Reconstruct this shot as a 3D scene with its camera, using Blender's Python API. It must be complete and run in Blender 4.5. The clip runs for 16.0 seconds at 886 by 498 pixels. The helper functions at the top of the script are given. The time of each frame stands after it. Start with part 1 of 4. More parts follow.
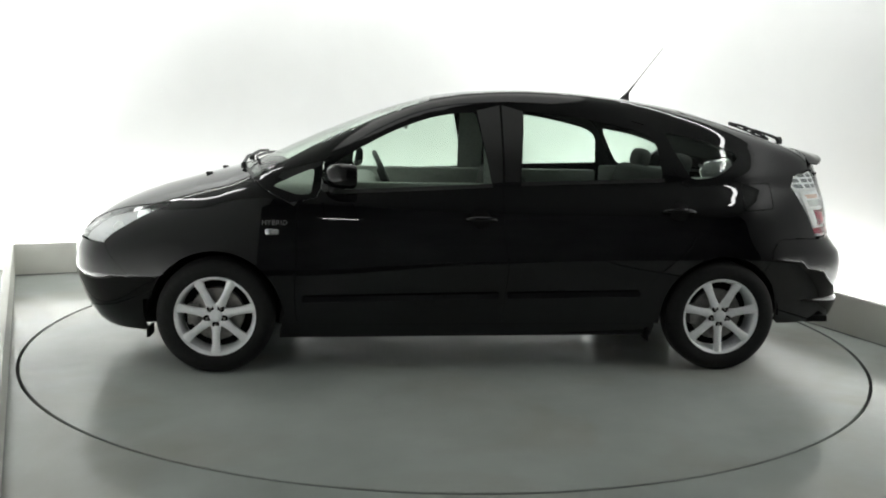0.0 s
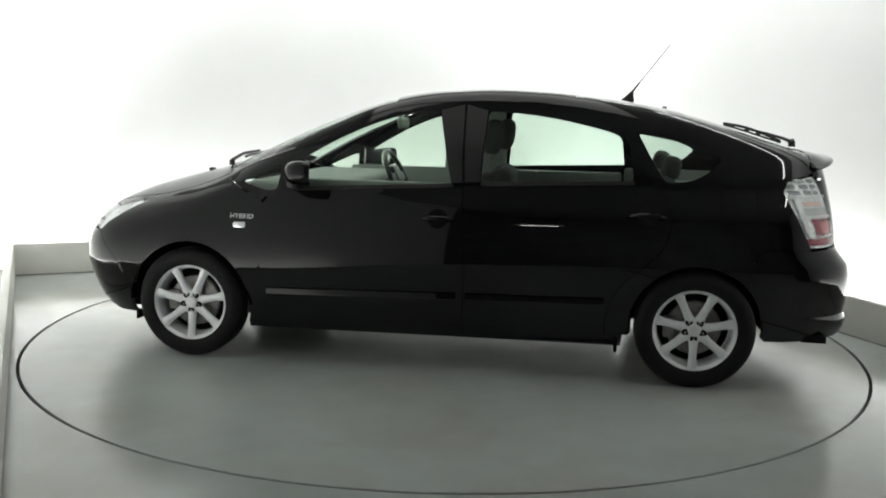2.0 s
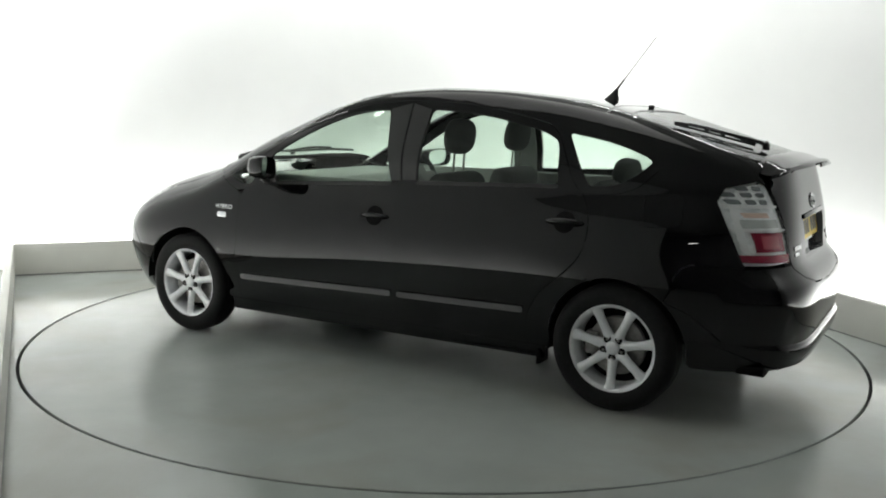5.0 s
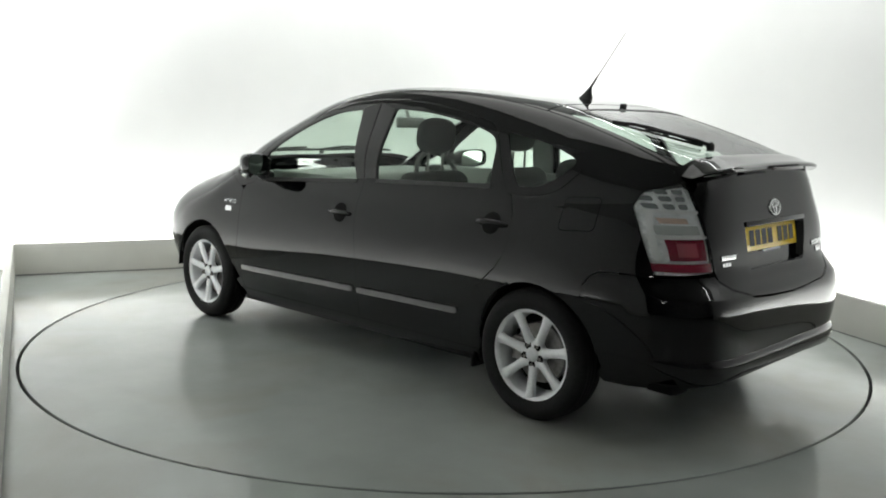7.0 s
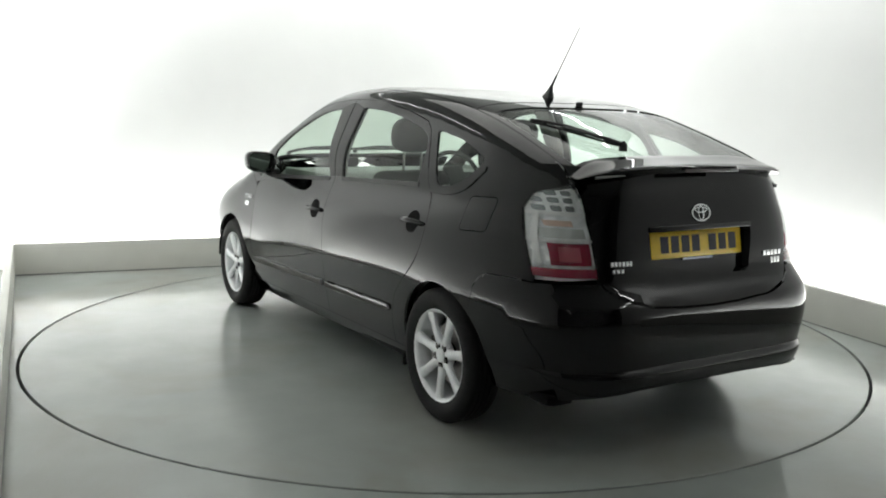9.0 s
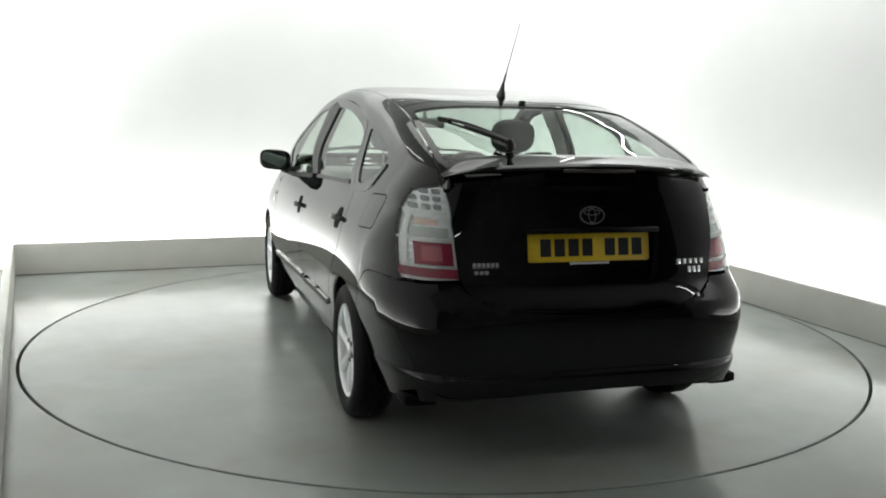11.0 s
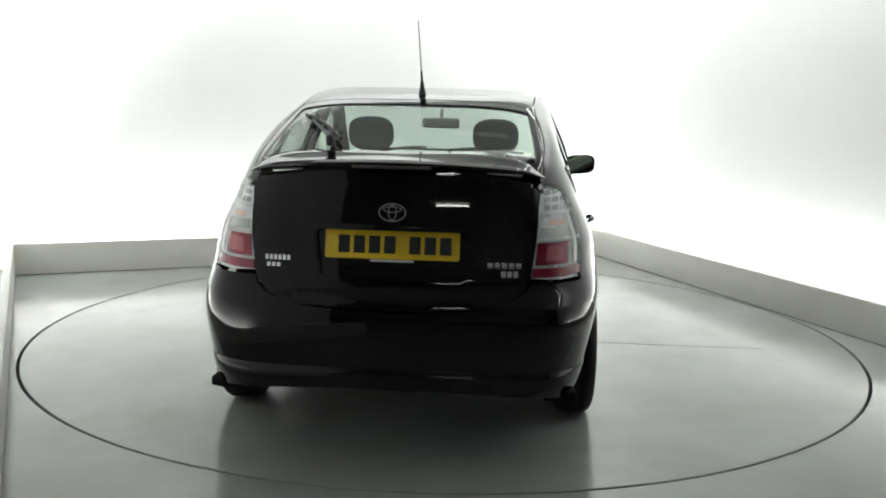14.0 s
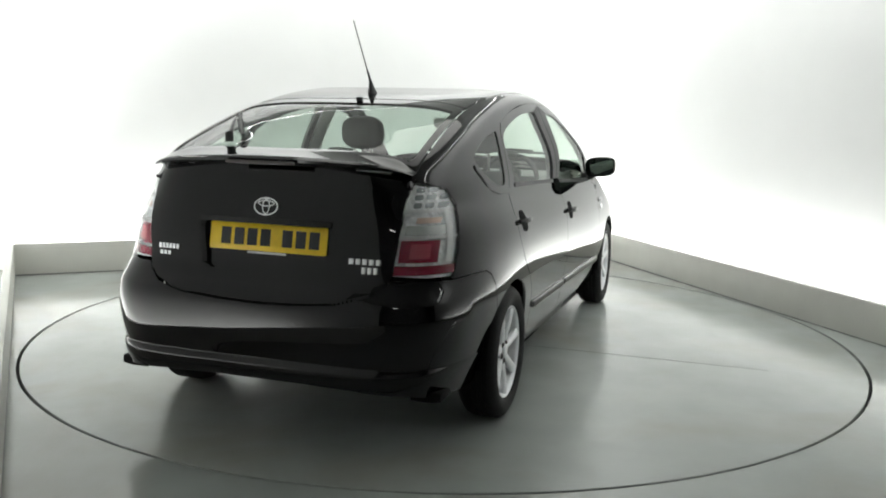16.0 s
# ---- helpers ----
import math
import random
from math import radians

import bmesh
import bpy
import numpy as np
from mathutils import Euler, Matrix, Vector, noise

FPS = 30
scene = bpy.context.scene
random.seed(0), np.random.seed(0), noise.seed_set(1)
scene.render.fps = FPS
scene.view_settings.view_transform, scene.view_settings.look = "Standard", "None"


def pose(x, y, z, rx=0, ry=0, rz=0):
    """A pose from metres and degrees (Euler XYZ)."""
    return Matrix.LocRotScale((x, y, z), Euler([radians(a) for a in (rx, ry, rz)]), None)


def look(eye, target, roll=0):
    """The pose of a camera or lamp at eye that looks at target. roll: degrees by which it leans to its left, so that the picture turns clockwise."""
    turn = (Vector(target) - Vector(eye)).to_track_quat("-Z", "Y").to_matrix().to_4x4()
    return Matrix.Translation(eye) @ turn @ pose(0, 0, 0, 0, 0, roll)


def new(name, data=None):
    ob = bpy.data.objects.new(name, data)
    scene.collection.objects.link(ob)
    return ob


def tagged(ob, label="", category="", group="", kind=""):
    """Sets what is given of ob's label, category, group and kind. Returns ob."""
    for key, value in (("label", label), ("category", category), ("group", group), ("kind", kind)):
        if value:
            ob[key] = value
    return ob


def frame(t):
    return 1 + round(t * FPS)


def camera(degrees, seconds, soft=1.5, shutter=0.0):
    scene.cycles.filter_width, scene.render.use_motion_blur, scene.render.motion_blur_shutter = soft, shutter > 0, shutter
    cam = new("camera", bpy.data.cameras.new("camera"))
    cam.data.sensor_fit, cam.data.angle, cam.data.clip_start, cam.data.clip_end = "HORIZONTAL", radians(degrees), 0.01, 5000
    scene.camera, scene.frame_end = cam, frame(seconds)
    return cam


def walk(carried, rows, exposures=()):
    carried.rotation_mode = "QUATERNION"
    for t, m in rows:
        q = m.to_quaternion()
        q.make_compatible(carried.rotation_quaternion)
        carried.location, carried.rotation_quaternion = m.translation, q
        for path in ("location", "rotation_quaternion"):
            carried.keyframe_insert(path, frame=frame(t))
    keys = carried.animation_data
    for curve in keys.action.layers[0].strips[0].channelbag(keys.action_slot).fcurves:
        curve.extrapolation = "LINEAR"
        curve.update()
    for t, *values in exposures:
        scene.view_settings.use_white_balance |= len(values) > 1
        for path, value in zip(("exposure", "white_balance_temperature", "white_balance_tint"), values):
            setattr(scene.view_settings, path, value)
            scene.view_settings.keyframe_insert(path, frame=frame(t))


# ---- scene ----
cam = camera(53.416, 16.0, soft=1.9)
EYE, YAW, TILT, ROLL = (0.0, -5.431, 1.355), -0.2181, -8.835, 1.315
_yaw, _tilt = radians(YAW), radians(TILT)
AIM = (EYE[0] + math.sin(_yaw) * math.cos(_tilt), EYE[1] + math.cos(_yaw) * math.cos(_tilt), EYE[2] + math.sin(_tilt))
STAND = look(EYE, AIM, ROLL)
walk(cam, [(0.0, STAND), (16.0, STAND)], exposures=[(0.0, 0.0, 6500, 10), (16.0, 0.0, 6500, 10)])

# ---- the turn of the table: degrees of the car's heading ----
HEADING, RATE = 184.77, -7.0384          # at 0 s, and per second
CAR_MID, CAR_SIDE = 1.4197, 0.0701       # rear axle to table centre; how far the car stands off centre
TABLE_R = 2.438


# ---- light ----
world = bpy.data.worlds.new("hall")
world.use_nodes = True
world.node_tree.nodes["Background"].inputs[0].default_value = (0.9, 1.0, 0.95, 1)
world.node_tree.nodes["Background"].inputs[1].default_value = 0.02
scene.world = world


def area_lamp(name, at, target, sx, sy, power, colour=(1, 1, 1)):
    data = bpy.data.lights.new(name, "AREA")
    data.shape, data.size, data.size_y, data.energy, data.color = "RECTANGLE", sx, sy, power, colour
    ob = new(name, data)
    ob.matrix_world = look(at, target)
    return ob


# plan of the booth: the inner faces of its low upstands, on the floor
LEFT_NEAR, LEFT_BACK, RIGHT_BACK, RIGHT_NEAR = Vector((-1.30, -3.03)), Vector((-3.407, 1.398)), Vector((1.354, 3.40)), Vector((3.834, -3.25))
SIDES = [("left", LEFT_NEAR, LEFT_BACK), ("back", LEFT_BACK, RIGHT_BACK), ("right", RIGHT_BACK, RIGHT_NEAR)]
KERB_H, TROUGH, CEILING = 0.25, 0.34, 3.3
STRIP_POWER, UPPER_FILL_POWER, OVERHEAD_POWER = 12.0, 6.0, 22.0
SHARE = {"left": (0.92, 0.7, 0.22), "back": (1.08, 1.38, 0.17), "right": (0.93, 1.25, 0.20)}   # each side's share of the lower strips and upper fill, and how far behind the upstand the lower lie


def outward(a, b):
    d = (b - a).normalized()
    return Vector((-d.y, d.x))


# strip lights hidden in the trough behind the upstand wash the white walls from below
for _n, _a, _b in SIDES:
    _o, _mid = outward(_a, _b), (_a + _b) / 2
    _p = _mid + _o * SHARE[_n][2]
    _d = (_b - _a)
    _lamp = area_lamp("strip_light", (_p.x, _p.y, 0.05), (_p.x + _o.x * 0.02, _p.y + _o.y * 0.02, 1.0), _d.length * 0.98, 0.08, STRIP_POWER * SHARE[_n][0] * _d.length, (0.99, 1.0, 0.985))
    _z = Vector((-_o.x * 0.02, -_o.y * 0.02, -1)).normalized()
    _x = Vector((_d.x, _d.y, 0)).normalized()
    _y = _z.cross(_x)
    _r = Matrix((_x, _y, _z)).transposed().to_4x4()
    _lamp.matrix_world = Matrix.Translation((_p.x, _p.y, 0.05)) @ _r
    # and added fill lights, unseen below the ceiling, brighten them from above
    if _n == "left":                # the left fill runs along the inner half alone
        _a = _a + (_b - _a) * 0.60
        _mid, _d = (_a + _b) / 2, _b - _a
    _q = _mid - _o * 0.18
    _lamp = area_lamp("upper_fill_light", (_q.x, _q.y, CEILING - 0.06), (_q.x, _q.y, 0), _d.length * 0.96, 0.10, UPPER_FILL_POWER * SHARE[_n][1] * _d.length, (0.99, 1.0, 0.985))
    _z = Vector((-_o.x * 0.5, -_o.y * 0.5, 1)).normalized()
    _y = _z.cross(_x)
    _lamp.matrix_world = Matrix.Translation((_q.x, _q.y, CEILING - 0.06)) @ Matrix((_x, _y, _z)).transposed().to_4x4()

# a broad unseen fill light, added over the table's middle to brighten the floor
area_lamp("overhead_fill_light", (0.0, -0.4, CEILING - 0.035), (0.0, -0.4, 0), 2.6, 2.6, OVERHEAD_POWER, (0.99, 1.0, 0.985))


# ---- materials ----
def material(name, base, rough=0.5, metal=0.0, coat=0.0, coat_rough=0.03, var=0.0, scale=8.0, bump=0.0, bump_scale=60.0, rough_var=0.0, emit=0.0, spec=0.5, stain=0.0):
    m = bpy.data.materials.new(name)
    m.use_nodes = True
    nt = m.node_tree
    b = nt.nodes["Principled BSDF"]
    b.inputs["Base Color"].default_value = (*base, 1)
    b.inputs["Roughness"].default_value = rough
    b.inputs["Metallic"].default_value = metal
    b.inputs["Coat Weight"].default_value = coat
    b.inputs["Coat Roughness"].default_value = coat_rough
    b.inputs["Specular IOR Level"].default_value = spec
    if emit:
        b.inputs["Emission Color"].default_value = (*base, 1)
        b.inputs["Emission Strength"].default_value = emit
    if var or bump or rough_var or stain:
        co = nt.nodes.new("ShaderNodeTexCoord")
    if var or rough_var:
        n = nt.nodes.new("ShaderNodeTexNoise")
        n.inputs["Scale"].default_value, n.inputs["Detail"].default_value = scale, 6
        nt.links.new(co.outputs["Object"], n.inputs["Vector"])
    if var:
        r = nt.nodes.new("ShaderNodeMapRange")
        r.inputs["From Min"].default_value, r.inputs["From Max"].default_value = 0.3, 0.7
        r.inputs["To Min"].default_value, r.inputs["To Max"].default_value = 1 - var, 1 + var
        nt.links.new(n.outputs["Fac"], r.inputs["Value"])
        mx = nt.nodes.new("ShaderNodeVectorMath")
        mx.operation = "SCALE"
        mx.inputs[0].default_value = base
        nt.links.new(r.outputs["Result"], mx.inputs["Scale"])
        out = mx.outputs[0]
        if stain:
            n2 = nt.nodes.new("ShaderNodeTexNoise")
            n2.inputs["Scale"].default_value, n2.inputs["Detail"].default_value = scale * 0.22, 4
            nt.links.new(co.outputs["Object"], n2.inputs["Vector"])
            r2 = nt.nodes.new("ShaderNodeMapRange")
            r2.inputs["From Min"].default_value, r2.inputs["From Max"].default_value = 0.35, 0.65
            r2.inputs["To Min"].default_value, r2.inputs["To Max"].default_value = 1 - stain, 1 + stain
            nt.links.new(n2.outputs["Fac"], r2.inputs["Value"])
            mx2 = nt.nodes.new("ShaderNodeVectorMath")
            mx2.operation = "SCALE"
            nt.links.new(out, mx2.inputs[0])
            nt.links.new(r2.outputs["Result"], mx2.inputs["Scale"])
            out = mx2.outputs[0]
        nt.links.new(out, b.inputs["Base Color"])
    if rough_var:
        r = nt.nodes.new("ShaderNodeMapRange")
        r.inputs["From Min"].default_value, r.inputs["From Max"].default_value = 0.3, 0.7
        r.inputs["To Min"].default_value, r.inputs["To Max"].default_value = max(0.0, rough - rough_var), rough + rough_var
        nt.links.new(n.outputs["Fac"], r.inputs["Value"])
        nt.links.new(r.outputs["Result"], b.inputs["Roughness"])
    if bump:
        nb = nt.nodes.new("ShaderNodeTexNoise")
        nb.inputs["Scale"].default_value, nb.inputs["Detail"].default_value = bump_scale, 5
        nt.links.new(co.outputs["Object"], nb.inputs["Vector"])
        bp = nt.nodes.new("ShaderNodeBump")
        bp.inputs["Strength"].default_value, bp.inputs["Distance"].default_value = bump, 0.01
        nt.links.new(nb.outputs["Fac"], bp.inputs["Height"])
        nt.links.new(bp.outputs["Normal"], b.inputs["Normal"])
    return m


def glass(name, tint, ior=1.5, rough=0.0):
    """A thin pane: it lets tinted light straight through and mirrors by Fresnel."""
    m = bpy.data.materials.new(name)
    m.use_nodes = True
    nt = m.node_tree
    nt.nodes.remove(nt.nodes["Principled BSDF"])
    tr, gl, mix, lw, pw, ad = (nt.nodes.new(k) for k in ("ShaderNodeBsdfTransparent", "ShaderNodeBsdfGlossy", "ShaderNodeMixShader", "ShaderNodeLayerWeight", "ShaderNodeMath", "ShaderNodeMath"))
    tr.inputs["Color"].default_value = (*tint, 1)
    gl.inputs["Roughness"].default_value = rough
    lw.inputs["Blend"].default_value = 0.5
    r0 = ((ior - 1) / (ior + 1)) ** 2
    pw.operation, pw.inputs[1].default_value = "POWER", 5.0
    ad.operation, ad.inputs[1].default_value, ad.inputs[2].default_value = "MULTIPLY_ADD", 1 - r0, r0
    nt.links.new(lw.outputs["Facing"], pw.inputs[0])
    nt.links.new(pw.outputs[0], ad.inputs[0])
    nt.links.new(ad.outputs[0], mix.inputs[0])
    nt.links.new(tr.outputs[0], mix.inputs[1])
    nt.links.new(gl.outputs[0], mix.inputs[2])
    nt.links.new(mix.outputs[0], nt.nodes["Material Output"].inputs["Surface"])
    return m


FLOOR = material("grey_floor_paint", (0.328, 0.353, 0.338), 0.15, var=0.05, scale=3.0, rough_var=0.06, bump=0.04, bump_scale=40, stain=0.06)
TABLE = material("grey_table_paint", (0.328, 0.353, 0.338), 0.21, var=0.05, scale=3.0, rough_var=0.06, bump=0.03, bump_scale=30, stain=0.06)


def soil(m, tint, scale, low, high, amount):
    """Worn, faintly stained patches with soft edges over a paint."""
    nt = m.node_tree
    b = nt.nodes["Principled BSDF"]
    src = b.inputs["Base Color"].links[0].from_socket
    co, n, r, mx = (nt.nodes.new(k) for k in ("ShaderNodeTexCoord", "ShaderNodeTexNoise", "ShaderNodeMapRange", "ShaderNodeMix"))
    n.inputs["Scale"].default_value, n.inputs["Detail"].default_value, n.inputs["Distortion"].default_value = scale, 7, 0.6
    r.inputs["From Min"].default_value, r.inputs["From Max"].default_value, r.inputs["To Max"].default_value = low, high, amount
    mx.data_type = "RGBA"
    nt.links.new(co.outputs["Object"], n.inputs["Vector"])
    nt.links.new(n.outputs["Fac"], r.inputs["Value"])
    nt.links.new(r.outputs["Result"], mx.inputs[0])
    nt.links.new(src, mx.inputs[6])
    mx.inputs[7].default_value = (*tint, 1)
    nt.links.new(mx.outputs[2], b.inputs["Base Color"])


soil(FLOOR, (0.27, 0.245, 0.205), 0.9, 0.45, 0.70, 0.6)
soil(TABLE, (0.27, 0.245, 0.205), 1.1, 0.48, 0.72, 0.55)
KERB = material("pale_grey_upstand_paint", (0.60, 0.60, 0.555), 0.45, var=0.03, scale=5, bump=0.05, bump_scale=90)
WALL = material("white_wall_paint", (0.87, 0.88, 0.87), 0.7, var=0.015, scale=2)
CEIL = material("grey_ceiling_paint", (0.26, 0.27, 0.26), 0.8, var=0.06, scale=2)
HALL = material("grey_hall_cladding", (0.60, 0.60, 0.60), 0.8, var=0.2, scale=1.5)
TUBE = material("white_tube_glow", (1.0, 1.0, 0.97), 0.4, emit=24.0)
PAINT = material("black_car_paint", (0.0016, 0.0016, 0.0020), 0.25, coat=1.0, coat_rough=0.02, var=0.1, scale=300, spec=0.0)
PAINT.node_tree.nodes["Principled BSDF"].inputs["Coat IOR"].default_value = 1.45
TRIM = material("satin_black_plastic", (0.012, 0.012, 0.012), 0.42, var=0.15, scale=150, bump=0.1, bump_scale=400)
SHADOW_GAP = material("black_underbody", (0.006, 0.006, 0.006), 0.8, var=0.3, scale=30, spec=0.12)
RUBBER = material("black_tyre_rubber", (0.008, 0.008, 0.008), 0.7, var=0.25, scale=60, bump=0.1, bump_scale=200, spec=0.25)
ALLOY = material("silver_painted_alloy", (0.82, 0.83, 0.85), 0.38, metal=0.2, coat=0.4, coat_rough=0.2, var=0.05, scale=40)
STEEL = material("worn_brake_steel", (0.30, 0.29, 0.28), 0.45, metal=0.9, var=0.25, scale=50, rough_var=0.1)
CHROME = material("chrome", (0.80, 0.81, 0.82), 0.10, metal=1.0, rough_var=0.04, scale=60)
SILVER = material("silver_lamp_reflector", (0.93, 0.94, 0.95), 0.30, metal=0.0)
LAMP_WHITE = material("white_lamp_frame", (0.90, 0.90, 0.90), 0.25, coat=0.5)


def facets(m, scale, strength):
    """Small pressed facets, as in a lamp's reflector."""
    nt = m.node_tree
    co, v, bp = (nt.nodes.new(k) for k in ("ShaderNodeTexCoord", "ShaderNodeTexVoronoi", "ShaderNodeBump"))
    v.inputs["Scale"].default_value = scale
    bp.inputs["Strength"].default_value, bp.inputs["Distance"].default_value = strength, 0.03
    nt.links.new(co.outputs["Object"], v.inputs["Vector"])
    nt.links.new(v.outputs["Distance"], bp.inputs["Height"])
    nt.links.new(bp.outputs["Normal"], nt.nodes["Principled BSDF"].inputs["Normal"])


facets(SILVER, 40.0, 0.35)
RED_LENS = material("red_lamp_lens", (0.27, 0.010, 0.035), 0.15, coat=0.6, var=0.2, scale=70, bump=0.1, bump_scale=180)
AMBER = material("amber_bulb", (0.68, 0.50, 0.42), 0.3, var=0.15, scale=80)
CLOTH = material("grey_seat_cloth", (0.085, 0.087, 0.086), 0.9, var=0.18, scale=120, bump=0.3, bump_scale=500)
CABIN = material("grey_cabin_plastic", (0.34, 0.345, 0.335), 0.6, var=0.1, scale=60, bump=0.15, bump_scale=300)
HEADLINING = material("pale_headlining", (0.33, 0.33, 0.31), 0.9, var=0.06, scale=120)
PLATE = material("yellow_reflective_plate", (0.85, 0.58, 0.02), 0.35, coat=0.3, var=0.05, scale=40)
INK = material("black_plate_print", (0.012, 0.012, 0.012), 0.4)
PALE = material("pale_print", (0.62, 0.62, 0.62), 0.4)
SEAM = material("dark_floor_gap", (0.02, 0.022, 0.022), 0.7)
JOINT = material("grey_deck_joint", (0.17, 0.175, 0.17), 0.5, var=0.4, scale=6)
MIRROR = material("mirror_silver", (.45, .48, .47), .02, metal=1.0)
GLASS = glass("green_tinted_glass", (0.80, 0.89, 0.82))
REAR_GLASS = glass("rear_tinted_glass", (0.70, 0.78, 0.72))
REAR_SCREEN = glass("dark_tinted_rear_glass", (0.66, 0.73, 0.69))
LENS = glass("clear_lamp_plastic", (0.96, 0.97, 0.97), 1.42)


# ---- mesh helpers ----
def mesh_object(name, verts, faces, mat, parent=None, label="", normals=None, smooth=True, at=None):
    me = bpy.data.meshes.new(name)
    me.from_pydata([tuple(map(float, v)) for v in verts], [], [tuple(map(int, f)) for f in faces])
    me.materials.append(mat)
    me.update()
    if smooth:
        me.shade_smooth()
    if normals is not None:
        me.normals_split_custom_set_from_vertices([tuple(map(float, n)) for n in normals])
    ob = new(name, me)
    if parent is not None:
        ob.parent = parent
    if at is not None:
        ob.location = at
    return tagged(ob, label)


def part(name, bm, mat, parent, label="", smooth_angle=40):
    bmesh.ops.recalc_face_normals(bm, faces=bm.faces)
    me = bpy.data.meshes.new(name)
    bm.to_mesh(me)
    bm.free()
    me.materials.append(mat)
    me.shade_smooth()
    me.set_sharp_from_angle(angle=radians(smooth_angle))
    ob = new(name, me)
    if parent is not None:
        ob.parent = parent
    return tagged(ob, label)


def box(bm, x0, x1, y0, y1, z0, z1, bevel=0.0, m=None, segments=2):
    made = bmesh.ops.create_cube(bm, size=1)["verts"]
    for v in made:
        v.co = Vector((x0 + (v.co.x + .5) * (x1 - x0), y0 + (v.co.y + .5) * (y1 - y0), z0 + (v.co.z + .5) * (z1 - z0)))
    if bevel:
        es = list({e for v in made for e in v.link_edges})
        got = bmesh.ops.bevel(bm, geom=es, offset=bevel, segments=segments, affect="EDGES", profile=0.5)
        made = list({v for f in got["faces"] for v in f.verts} | {v for v in made if v.is_valid})
    if m is not None:
        bmesh.ops.transform(bm, matrix=m, verts=made)
    return made


def lathe(bm, profile, n=64, axis="y"):
    """Turns (radius, height) pairs about an axis."""
    rings = []
    for r, h in profile:
        ring = []
        for i in range(n):
            a = 2 * math.pi * i / n
            c, s = r * math.cos(a), r * math.sin(a)
            ring.append(bm.verts.new((c, h, s) if axis == "y" else (c, s, h)))
        rings.append(ring)
    for a, b in zip(rings, rings[1:]):
        for i in range(n):
            j = (i + 1) % n
            bm.faces.new((a[i], a[j], b[j], b[i]))
    return rings


def tube(bm, pts, r, n=10, taper=None):
    pts = [Vector(q) for q in pts]
    rings = []
    for i, q in enumerate(pts):
        d = (pts[min(i + 1, len(pts) - 1)] - pts[max(i - 1, 0)]).normalized()
        s = d.orthogonal().normalized()
        u = d.cross(s)
        rr = r if taper is None else r + (taper - r) * i / (len(pts) - 1)
        rings.append([bm.verts.new(q + rr * (math.cos(2 * math.pi * k / n) * s + math.sin(2 * math.pi * k / n) * u)) for k in range(n)])
    for a, b in zip(rings, rings[1:]):
        for k in range(n):
            bm.faces.new((a[k], a[(k + 1) % n], b[(k + 1) % n], b[k]))
    bm.faces.new(rings[0][::-1])
    bm.faces.new(rings[-1])


def prism(bm, outline, depth, m, bevel=0.0):
    """An outline in x, y, thickened to depth along z and posed by m."""
    low = [bm.verts.new(m @ Vector((x, y, 0))) for x, y in outline]
    top = [bm.verts.new(m @ Vector((x, y, depth))) for x, y in outline]
    n = len(low)
    f = [bm.faces.new(low[::-1]), bm.faces.new(top)]
    for i in range(n):
        f.append(bm.faces.new((low[i], low[(i + 1) % n], top[(i + 1) % n], top[i])))
    if bevel:
        bmesh.ops.bevel(bm, geom=list(f[1].edges), offset=bevel, segments=2, affect="EDGES", profile=0.5)
    return f


# ---- the booth ----
def strip_wall(name, a, b, offset, thick, z0, z1, mat, label, category="wall", extend=0.0):
    o = outward(a, b)
    d = (b - a).normalized()
    p, q = a + o * offset - d * extend, b + o * offset + d * extend
    bm = bmesh.new()
    cs = [p, q, q + o * thick, p + o * thick]
    lo = [bm.verts.new((c.x, c.y, z0)) for c in cs]
    hi = [bm.verts.new((c.x, c.y, z1)) for c in cs]
    bm.faces.new(lo[::-1])
    bm.faces.new(hi)
    for i in range(4):
        bm.faces.new((lo[i], lo[(i + 1) % 4], hi[(i + 1) % 4], hi[i]))
    if name.startswith("upstand"):
        bmesh.ops.bevel(bm, geom=[e for e in bm.edges if all(v.co.z > z1 - 1e-4 for v in e.verts)], offset=0.006, segments=2, affect="EDGES", profile=0.5)
    return tagged(part(name, bm, mat, None), label, category, kind="structure")


